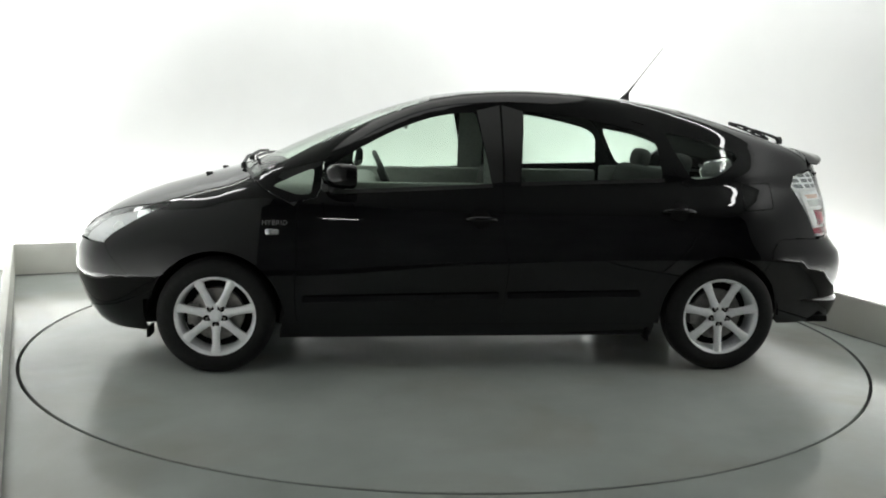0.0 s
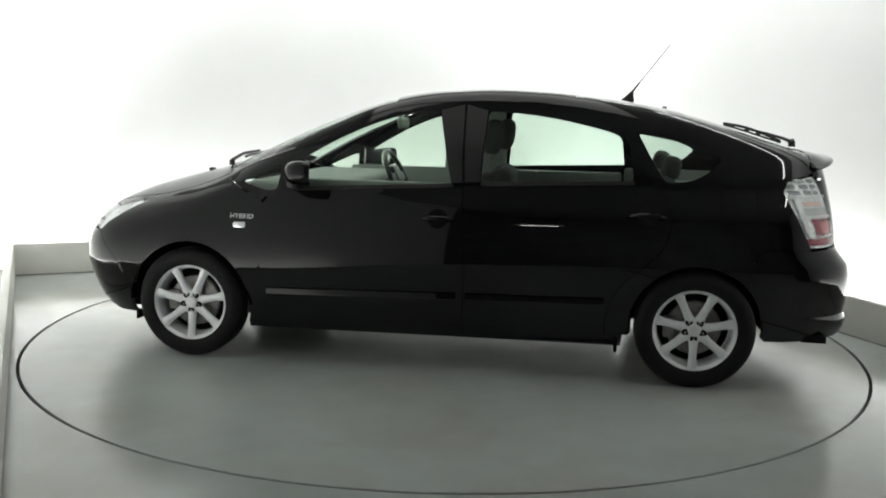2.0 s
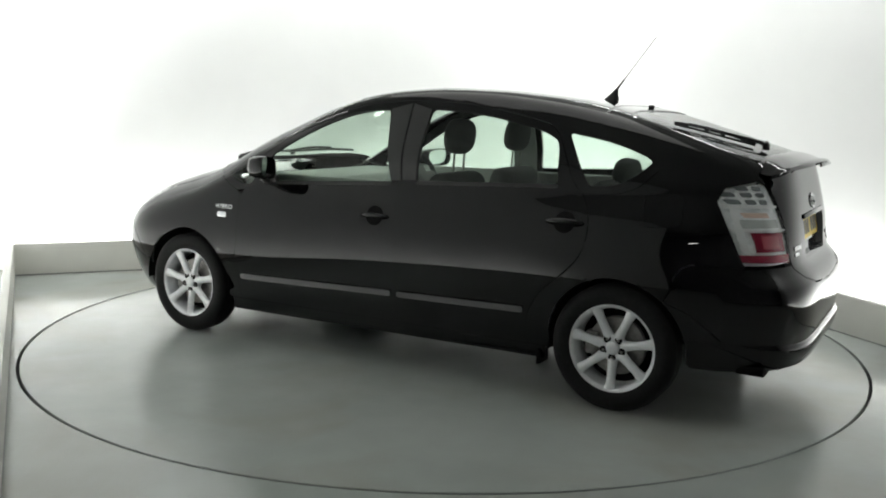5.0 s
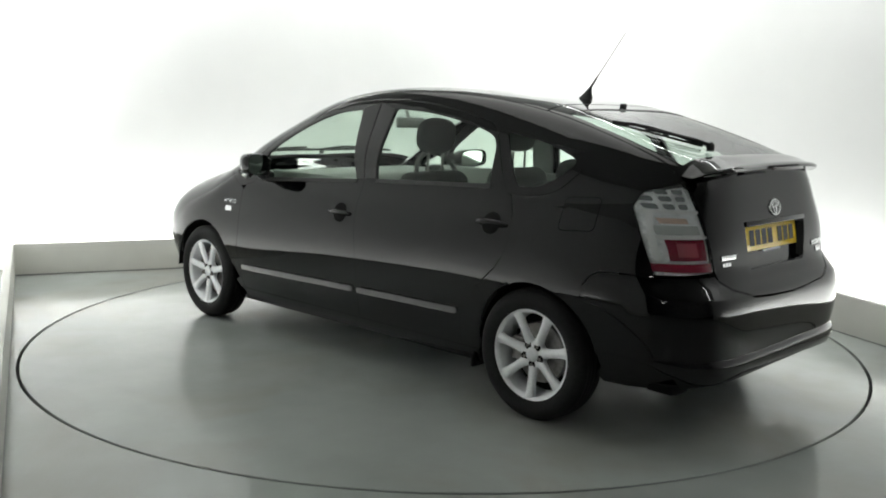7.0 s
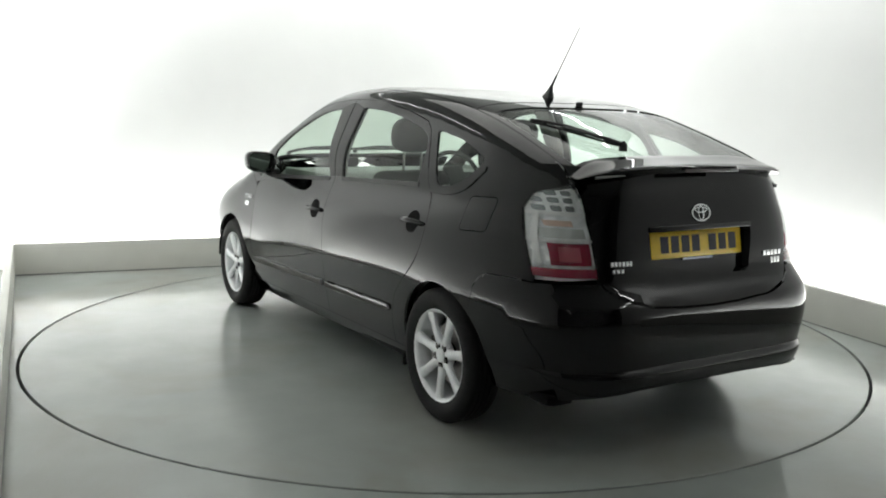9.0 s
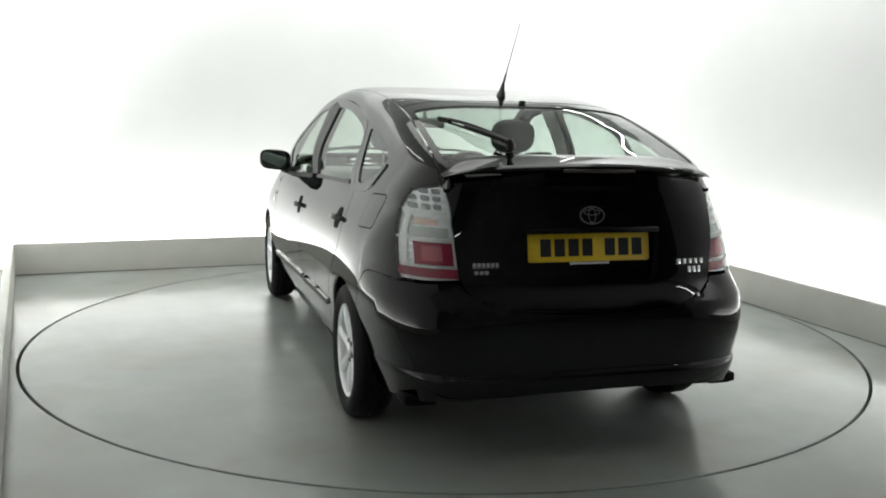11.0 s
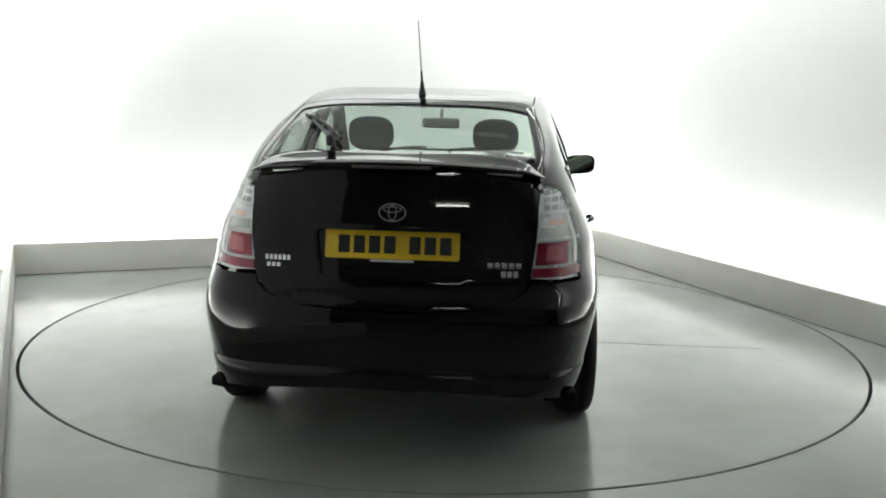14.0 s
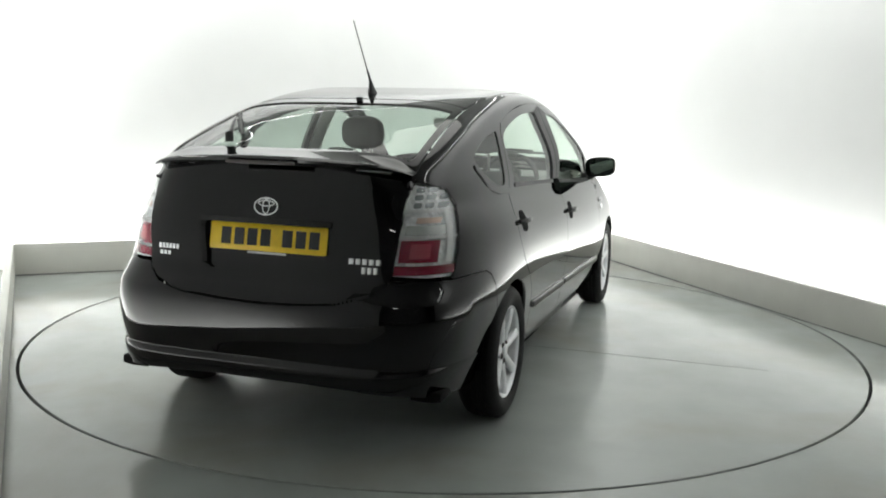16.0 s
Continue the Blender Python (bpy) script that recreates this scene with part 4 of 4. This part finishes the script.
def build_front_wipers(car):
    def on_glass(x, y, h):
        return local(x, y, float(skin_z(x, y)) + h)
    for y0, y1 in ((.52, .02), (.0, -.50)):
        bm = bmesh.new()
        tube(bm, [on_glass(2.60 - .10 * abs(y0)**2, y0, .002), on_glass(2.60 - .10 * abs(y0)**2, y0, .03)], .016, 12)
        wiper = part("front_wiper", bm, TRIM, car, "black windscreen wiper parked along the scuttle")
        bm = bmesh.new()
        tube(bm, [on_glass(2.60 - .10 * abs(y0)**2, y0, .03), on_glass(2.575, y0 * .65 + y1 * .35, .040), on_glass(2.545, y0 * .3 + y1 * .7, .030)], .010, 8, .007)
        part("wiper_arm", bm, TRIM, wiper)
        bm = bmesh.new()
        tube(bm, [on_glass(2.555 - .22 * (y0 + (y1 - y0) * t)**2, y0 + (y1 - y0) * t * 1.1, .012) for t in (.05, .3, .55, .8, 1)], .008, 8)
        part("wiper_blade", bm, TRIM, wiper)
    for y in (.28, -.28):
        bm = bmesh.new()
        box(bm, -.018, .018, -.014, .014, -.004, .012, .005, Matrix.Translation(on_glass(2.80, y, 0)))
        part("washer_jet", bm, TRIM, car, "small black washer jet on the bonnet")


def build_aerial(car):
    base = local(.369, -.004, float(skin_z(.369, 0)))
    bm = bmesh.new()
    rings = []
    for h, a, b in ((-.004, .046, .020), (.010, .040, .017), (.028, .026, .012), (.050, .014, .009), (.062, .008, .007)):
        rings.append([bm.verts.new(base + Vector((a * math.cos(t * math.pi / 8) - h * .5, b * math.sin(t * math.pi / 8), h))) for t in range(16)])
    for s, t in zip(rings, rings[1:]):
        for i in range(16):
            bm.faces.new((s[i], s[(i + 1) % 16], t[(i + 1) % 16], t[i]))
    bm.faces.new(rings[-1])
    aerial = part("aerial", bm, TRIM, car, "black roof aerial with a thin whip")
    top = local(.137, -.001, 1.768)
    start = base + Vector((-.028, 0, .055))
    bm = bmesh.new()
    tube(bm, [start, start + (top - start) * .2], .0065, 8, .0045)
    part("whip_sleeve", bm, TRIM, aerial)
    bm = bmesh.new()
    tube(bm, [start + (top - start) * .2, start + (top - start) * .6, top], .0032, 8, .0024)
    part("whip", bm, STEEL, aerial, "thin grey whip")


def build_wheel(car, x, y, s):
    """s: 1 on the left side, -1 on the right. The wheel's outer face looks along s * y."""
    hub = new("wheel")
    hub.parent = car
    hub.location = local(x, y, .298)
    hub.rotation_euler = (0, 0, 0 if s > 0 else math.pi)
    tagged(hub, "silver seven-spoke alloy wheel with black tyre")
    bm = bmesh.new()
    R = .298
    prof = [(.198, .055), (.206, .064), (.222, .074), (.245, .080), (.262, .079), (.278, .072), (.289, .062), (.2945, .052), (.2975, .044)]
    tread = []
    for c in (.036, .012, -.012, -.036):
        tread += [(.2985, c + .010), (.2985, c - .008), (.290, c - .0095), (.290, c - .0125)]
    prof += tread[:-2] + [(.2975, -.052), (.289, -.075), (.262, -.098), (.230, -.10), (.200, -.085), (.195, -.06)]
    lathe(bm, prof, 96)
    part("tyre", bm, RUBBER, hub, "black low-profile tyre")
    # rim barrel and lip
    bm = bmesh.new()
    lathe(bm, [(.190, .052), (.198, .062), (.206, .066), (.2085, .062), (.207, .054), (.200, .050)], 96)
    lathe(bm, [(.196, .060), (.186, .040), (.180, .0), (.182, -.05), (.195, -.075)], 96)
    part("rim", bm, ALLOY, hub, "silver alloy rim")
    # spokes
    for k in range(7):
        a = -math.pi / 2 + 2 * math.pi * k / 7
        bm = bmesh.new()
        stations = [(.030, .030, .042, .016), (.065, .0235, .050, .018), (.10, .0195, .055, .017), (.15, .0195, .060, .015), (.185, .024, .062, .012), (.199, .031, .060, .010)]
        rings = []
        for r, w, d, b in stations:
            row = []
            for u, h in ((-1, -.022), (-1, -b * .55), (-.72, -.002), (0, .0025), (.72, -.002), (1, -b * .55), (1, -.022)):
                tx, tr = u * w, r
                row.append(bm.verts.new((tr * math.cos(a) - tx * math.sin(a), d + h, tr * math.sin(a) + tx * math.cos(a))))
            rings.append(row)
        for p, q in zip(rings, rings[1:]):
            for i in range(7):
                bm.faces.new((p[i], p[(i + 1) % 7], q[(i + 1) % 7], q[i]))
        bm.faces.new(rings[0])
        bm.faces.new(rings[-1][::-1])
        part("spoke", bm, ALLOY, hub)
    bm = bmesh.new()
    lathe(bm, [(.062, .012), (.064, .040), (.058, .046), (.034, .046), (.032, .052), (.027, .056), (.012, .058), (.0005, .0585)], 48)
    part("hub_centre", bm, ALLOY, hub, "round hub centre with a plain cap")
    for k in range(5):
        a = math.pi / 2 + 2 * math.pi * (k + .5) / 5
        # flat black disc on the hub paints the shade inside a nut well
        bm = bmesh.new()
        lathe(bm, [(.0180, .0462), (.0180, .0475), (.0005, .0475)], 20)
        bmesh.ops.translate(bm, verts=bm.verts, vec=(.046 * math.cos(a), 0, .046 * math.sin(a)))
        nut = part("nut_well_shade", bm, SHADOW_GAP, hub, "flat dark disc for a shaded wheel nut well")
        bm = bmesh.new()
        lathe(bm, [(.0072, .047), (.0072, .052), (.005, .054), (.0005, .054)], 6)
        bmesh.ops.translate(bm, verts=bm.verts, vec=(.046 * math.cos(a), 0, .046 * math.sin(a)))
        part("wheel_nut", bm, STEEL, hub, "steel wheel nut")
    bm = bmesh.new()
    lathe(bm, [(.05, -.006), (.135, -.006), (.138, -.009), (.138, -.03), (.05, -.03)], 64)
    part("brake_disc", bm, STEEL, hub, "worn steel brake disc")
    bm = bmesh.new()
    lathe(bm, [(.0005, -.04), (.178, -.042), (.178, -.075), (.0005, -.075)], 48)
    part("back_plate", bm, SHADOW_GAP, hub)
    bm = bmesh.new()
    box(bm, .085, .15, -.045, .012, -.055, .055, .01)
    part("caliper", bm, STEEL, hub, "dull brake caliper")


def build_fittings(car, s):
    # door mirror
    def mirror_ring(bm, x, k, n=32):
        ring = []
        for i in range(n):
            a = 2 * math.pi * i / n
            y = .102 * k * math.copysign(abs(math.cos(a)) ** .6, math.cos(a))
            z = .064 * k * math.copysign(abs(math.sin(a)) ** .6, math.sin(a))
            ring.append(bm.verts.new(local(2.052 + x - .035 * (y / .1), s * (.915 + y), 1.028 + z + .008 * y / .1)))
        return ring

    def loft(bm, rings):
        for p_, q_ in zip(rings, rings[1:]):
            for i in range(len(p_)):
                bm.faces.new((p_[i], p_[(i + 1) % len(p_)], q_[(i + 1) % len(p_)], q_[i]))

    bm = bmesh.new()
    rings = [mirror_ring(bm, x, k) for x, k in ((-.032, .86), (-.058, .89), (-.064, .94), (-.058, .99), (-.02, 1.0), (.02, .95), (.045, .82), (.062, .58), (.068, .25))]
    loft(bm, rings)
    bm.faces.new(rings[-1])
    mirror = part("door_mirror", bm, PAINT, car, "gloss black door mirror", 50)
    bm = bmesh.new()
    rings = [mirror_ring(bm, x, k) for x, k in ((-.028, .87), (-.033, .86))]
    for v in rings[0] + rings[1]:
        v.co.x -= .10 * (v.co.z - 1.028)
    loft(bm, rings)
    bm.faces.new(rings[0][::-1])
    bm.faces.new(rings[1])
    part("mirror_glass", bm, MIRROR, mirror, "reflecting mirror glass", 30)
    bm = bmesh.new()
    tube(bm, [local(2.09, s * .790, .955), local(2.075, s * .845, .965), local(2.06, s * .88, .985)], .030, 12, .024)
    box(bm, 2.02 - CAR_MID, 2.145 - CAR_MID, min(s * .785, s * .83), max(s * .785, s * .83), .935, .985, .015)
    part("mirror_arm", bm, TRIM, mirror, "black mirror foot")
    # handles: a flat dark disc as the cup's shade, and a bar across it
    for x, z, w in ((1.318, .812, .175), (.262, .862, .19)):
        p, n = on_skin_side(x, z, 0, s)
        m = facing(p, n)
        cup = bmesh.new()
        lathe(cup, [(.052, .0012), (.047, .0020), (.0005, .0016)], 32, "z")
        bmesh.ops.transform(cup, matrix=m, verts=cup.verts)
        c = part("handle_cup_shade", cup, SHADOW_GAP, car, "flat dark disc for the shaded hollow behind a door handle")
        bm = bmesh.new()
        rings = []
        for i in range(15):
            u = -1 + 2 * i / 14
            h = .030 * (1 - abs(u)**2.6)
            rz = .0135 * (1 - .35 * u * u) * (1 if abs(u) < .99 else .5)
            rings.append([bm.verts.new(m @ Vector((u * w / 2, rz * math.sin(a) - .002, h + .009 * math.cos(a)))) for a in [2 * math.pi * k / 12 for k in range(12)]])
        for p_, q_ in zip(rings, rings[1:]):
            for k in range(12):
                bm.faces.new((p_[k], p_[(k + 1) % 12], q_[(k + 1) % 12], q_[k]))
        bm.faces.new(rings[0])
        bm.faces.new(rings[-1][::-1])
        part("door_handle", bm, PAINT, car, "gloss black pull handle", 60)
    # wing badge: the word and a small plaque
    p, n = on_skin_side(2.372, .783, .002, s)
    m = facing(p, n)
    cu = bpy.data.curves.new("wing_lettering", "FONT")
    cu.body, cu.size, cu.extrude, cu.align_x, cu.align_y, cu.space_character = "HYBRID", .036, .0015, "CENTER", "CENTER", 1.05
    tmp = new("tmp", cu)
    me = bpy.data.meshes.new_from_object(tmp.evaluated_get(bpy.context.evaluated_depsgraph_get()))
    bpy.data.objects.remove(tmp)
    me.transform(m)
    me.materials.clear()
    me.materials.append(CHROME)
    ob = new("wing_lettering", me)
    ob.parent = car
    tagged(ob, "chrome lettering HYBRID")
    p, n = on_skin_side(2.385, .738, 0, s)
    bm = bmesh.new()
    prism(bm, fillet([(-.034, -.015), (.034, -.015), (.034, .015), (-.034, .015)], .01), .003, facing(p, n), .001)
    part("wing_plaque", bm, CHROME, car, "small rounded chrome plaque")
    # front wheel-arch and rear wheel-arch liners
    for (cx, cz, r) in (FRONT_ARCH, REAR_ARCH):
        bm = bmesh.new()
        a = [[bm.verts.new(local(cx + (r + .006) * math.cos(radians(t)), s * yy, cz + (r + .006) * math.sin(radians(t)))) for t in range(0, 181, 9)] for yy in (.885 if cx > 1 else .795, .52)]
        for i in range(len(a[0]) - 1):
            bm.faces.new((a[0][i], a[0][i + 1], a[1][i + 1], a[1][i]))
        bm.faces.new(a[1])
        part("arch_liner", bm, SHADOW_GAP, car, "black wheel arch liner")
    # short flaps ahead of the wheels
    for x, z in ((3.035, .165), (.385, .150)):
        bm = bmesh.new()
        box(bm, x - .008 - CAR_MID, x + .008 - CAR_MID, min(s * .68, s * .79), max(s * .68, s * .79), z, .215, .003)
        part("air_flap", bm, SHADOW_GAP, car, "short black rubber flap")


def cushion(bm, sx, sy, sz, r, m):
    made = box(bm, -sx / 2, sx / 2, -sy / 2, sy / 2, -sz / 2, sz / 2, r, None, 4)
    bmesh.ops.transform(bm, matrix=m, verts=made)


def pad(bm, sx, sy, sz, m, p=.72):
    """A soft, rounded head pad."""
    made = bmesh.ops.create_uvsphere(bm, u_segments=28, v_segments=16, radius=1)["verts"]
    for v in made:
        v.co = m @ Vector([s / 2 * math.copysign(abs(q) ** p, q) for s, q in zip((sx, sy, sz), v.co)])


def build_cabin(car):
    # tub, pan and bulkheads keep the body closed under the windows
    bm = bmesh.new()
    box(bm, .30 - CAR_MID, 3.30 - CAR_MID, -.52, .52, .175, .30, .02)
    box(bm, -.60 - CAR_MID, .305 - CAR_MID, -.52, .52, .285, .34, .02)
    box(bm, .40 - CAR_MID, 2.30 - CAR_MID, -.755, .755, .185, .26, .01)
    box(bm, .40 - CAR_MID, 2.30 - CAR_MID, .735, .775, .19, .80)
    box(bm, .40 - CAR_MID, 2.30 - CAR_MID, -.775, -.735, .19, .80)
    box(bm, 2.30 - CAR_MID, 3.20 - CAR_MID, -.51, .51, .30, .62)
    box(bm, -.62 - CAR_MID, .40 - CAR_MID, -.51, .51, .30, .66)
    part("floor_pan", bm, SHADOW_GAP, car, "black underbody")
    for y in (-.20, .14):
        bm = bmesh.new()
        tube(bm, [local(-.45, y, .26), local(.15, y, .25), local(.45, y, .165), local(2.9, y, .16)], .028, 10)
        part("underfloor_pipe", bm, SHADOW_GAP, car)
    bm = bmesh.new()
    made = box(bm, 1.86 - CAR_MID, 2.44 - CAR_MID, -.66, .66, .62, .955, .07, None, 4)
    for v in bm.verts:
        v.co.z += .045 * (1 - (v.co.y / .66)**2) * (v.co.z > .9)
    part("dashboard", bm, CABIN, car, "grey moulded dashboard")
    for s in (-1, 1):
        bm = bmesh.new()
        box(bm, .35 - CAR_MID, 2.2 - CAR_MID, min(s * .655, s * .695), max(s * .655, s * .695), .30, .985, .02)
        part("door_lining", bm, CABIN, car, "grey door lining")
        bm = bmesh.new()
        box(bm, -.30 - CAR_MID, .34 - CAR_MID, min(s * .60, s * .64), max(s * .60, s * .64), .60, 1.02, .02)
        part("quarter_lining", bm, CABIN, car, "grey lining beside the load space")
        # front seats
        seat = new("front_seat")
        seat.parent = car
        seat.location = local(1.32, s * .36, 0)
        tagged(seat, "grey cloth front seat with a headrest")
        bm = bmesh.new()
        cushion(bm, .50, .50, .17, .07, pose(.10, 0, .50, 0, -8))
        part("seat_cushion", bm, CLOTH, seat)
        bm = bmesh.new()
        cushion(bm, .15, .48, .52, .07, pose(-.17, 0, .775, 0, -14))
        part("backrest", bm, CLOTH, seat)
        bm = bmesh.new()
        pad(bm, .105, .265, .195, pose(-.225, 0, 1.225, 0, -8))
        part("headrest", bm, CLOTH, seat)
        for yy in (-.055, .055):
            bm = bmesh.new()
            tube(bm, [(-.215, yy, .98), (-.225, yy, 1.16)], .007, 8)
            part("headrest_post", bm, STEEL, seat, "steel post")
    # rear bench
    bench = new("rear_bench")
    bench.parent = car
    bench.location = local(.35, 0, 0)
    tagged(bench, "grey cloth rear bench")
    bm = bmesh.new()
    cushion(bm, .50, 1.26, .17, .07, pose(.18, 0, .50, 0, -8))
    part("seat_cushion", bm, CLOTH, bench)
    bm = bmesh.new()
    cushion(bm, .15, 1.26, .56, .07, pose(-.11, 0, .78, 0, -20))
    part("backrest", bm, CLOTH, bench)
    for yy in (-.38, .38):
        bm = bmesh.new()
        pad(bm, .10, .25, .13, pose(-.225, yy, 1.085, 0, -12))
        part("headrest", bm, CLOTH, bench)
    bm = bmesh.new()
    box(bm, -.58 - CAR_MID, .12 - CAR_MID, -.56, .56, .93, .955, .01)
    part("load_cover", bm, CABIN, car, "dark grey load cover behind the bench")
    # headlining follows the roof
    half = [(1.55, 0), (1.56, .3), (1.57, .52), (1.2, .515), (.8, .51), (.4, .50), (.2, .50), (.2, .3), (.2, 0)]
    panel("headlining", mirrored(half), HEADLINING, car, "pale grey headlining", chart="top", off=-.035, rim=0, gap=0, step=.08)
    # steering wheel on the right
    bm = bmesh.new()
    k, ring = 40, []
    m = Matrix.Translation(local(1.80, -.36, .93)) @ pose(0, 0, 0, 0, -65, 0)
    for i in range(k):
        a = 2 * math.pi * i / k
        c = Vector((math.cos(a) * .175, math.sin(a) * .185, 0))
        ring.append([bm.verts.new(m @ (c + .016 * (math.cos(b) * c.normalized() + math.sin(b) * Vector((0, 0, 1))))) for b in [2 * math.pi * j / 10 for j in range(10)]])
    for i in range(k):
        p, q = ring[i], ring[(i + 1) % k]
        for j in range(10):
            bm.faces.new((p[j], p[(j + 1) % 10], q[(j + 1) % 10], q[j]))
    wheel = part("steering_wheel", bm, TRIM, car, "black steering wheel")
    bm = bmesh.new()
    cushion(bm, .16, .15, .05, .02, m @ pose(0, 0, -.01))
    box(bm, -.03, .03, -.175, .175, -.012, .008, .004, m)
    part("boss", bm, TRIM, wheel)
    bm = bmesh.new()
    tube(bm, [m @ Vector((0, 0, -.02)), m @ Vector((0, 0, -.25))], .04, 12)
    part("column", bm, CABIN, wheel)
    # inside mirror and its stalk
    bm = bmesh.new()
    cushion(bm, .03, .24, .065, .02, Matrix.Translation(local(1.69, 0, 1.285)))
    tube(bm, [local(1.70, 0, 1.30), local(1.735, 0, 1.37)], .012, 8)
    part("inside_mirror", bm, CABIN, car, "grey inside mirror")


def build_car():
    car = new("car")
    tagged(car, "glossy black five-door hatchback standing on the turntable", "car")
    for flip in (False, True):
        build_side(car, flip)
    gate = build_top(car)
    build_rear(car, gate)
    build_aerial(car)
    build_front_wipers(car)
    for x, y, s in ((2.675, .818, 1), (0, .766, 1), (2.675, -.818, -1), (0, -.766, -1)):
        build_wheel(car, x, y, s)
    for s in (1, -1):
        build_fittings(car, s)
    build_cabin(car)
    return car


build_booth()
build_tube_lamp(-0.28, -5.0, 2.02, 8)
turntable = build_table()
car = build_car()


def motions():
    rows_table, rows_car = [], []
    for i in range(65):
        t = i * 0.25
        a = HEADING + RATE * t
        rows_table.append((t, pose(0, 0, 0, 0, 0, a)))
        rows_car.append((t, pose(-math.sin(radians(a)) * CAR_SIDE, math.cos(radians(a)) * CAR_SIDE, 0, 0, 0, a)))
    walk(turntable, rows_table)
    walk(car, rows_car)


motions()
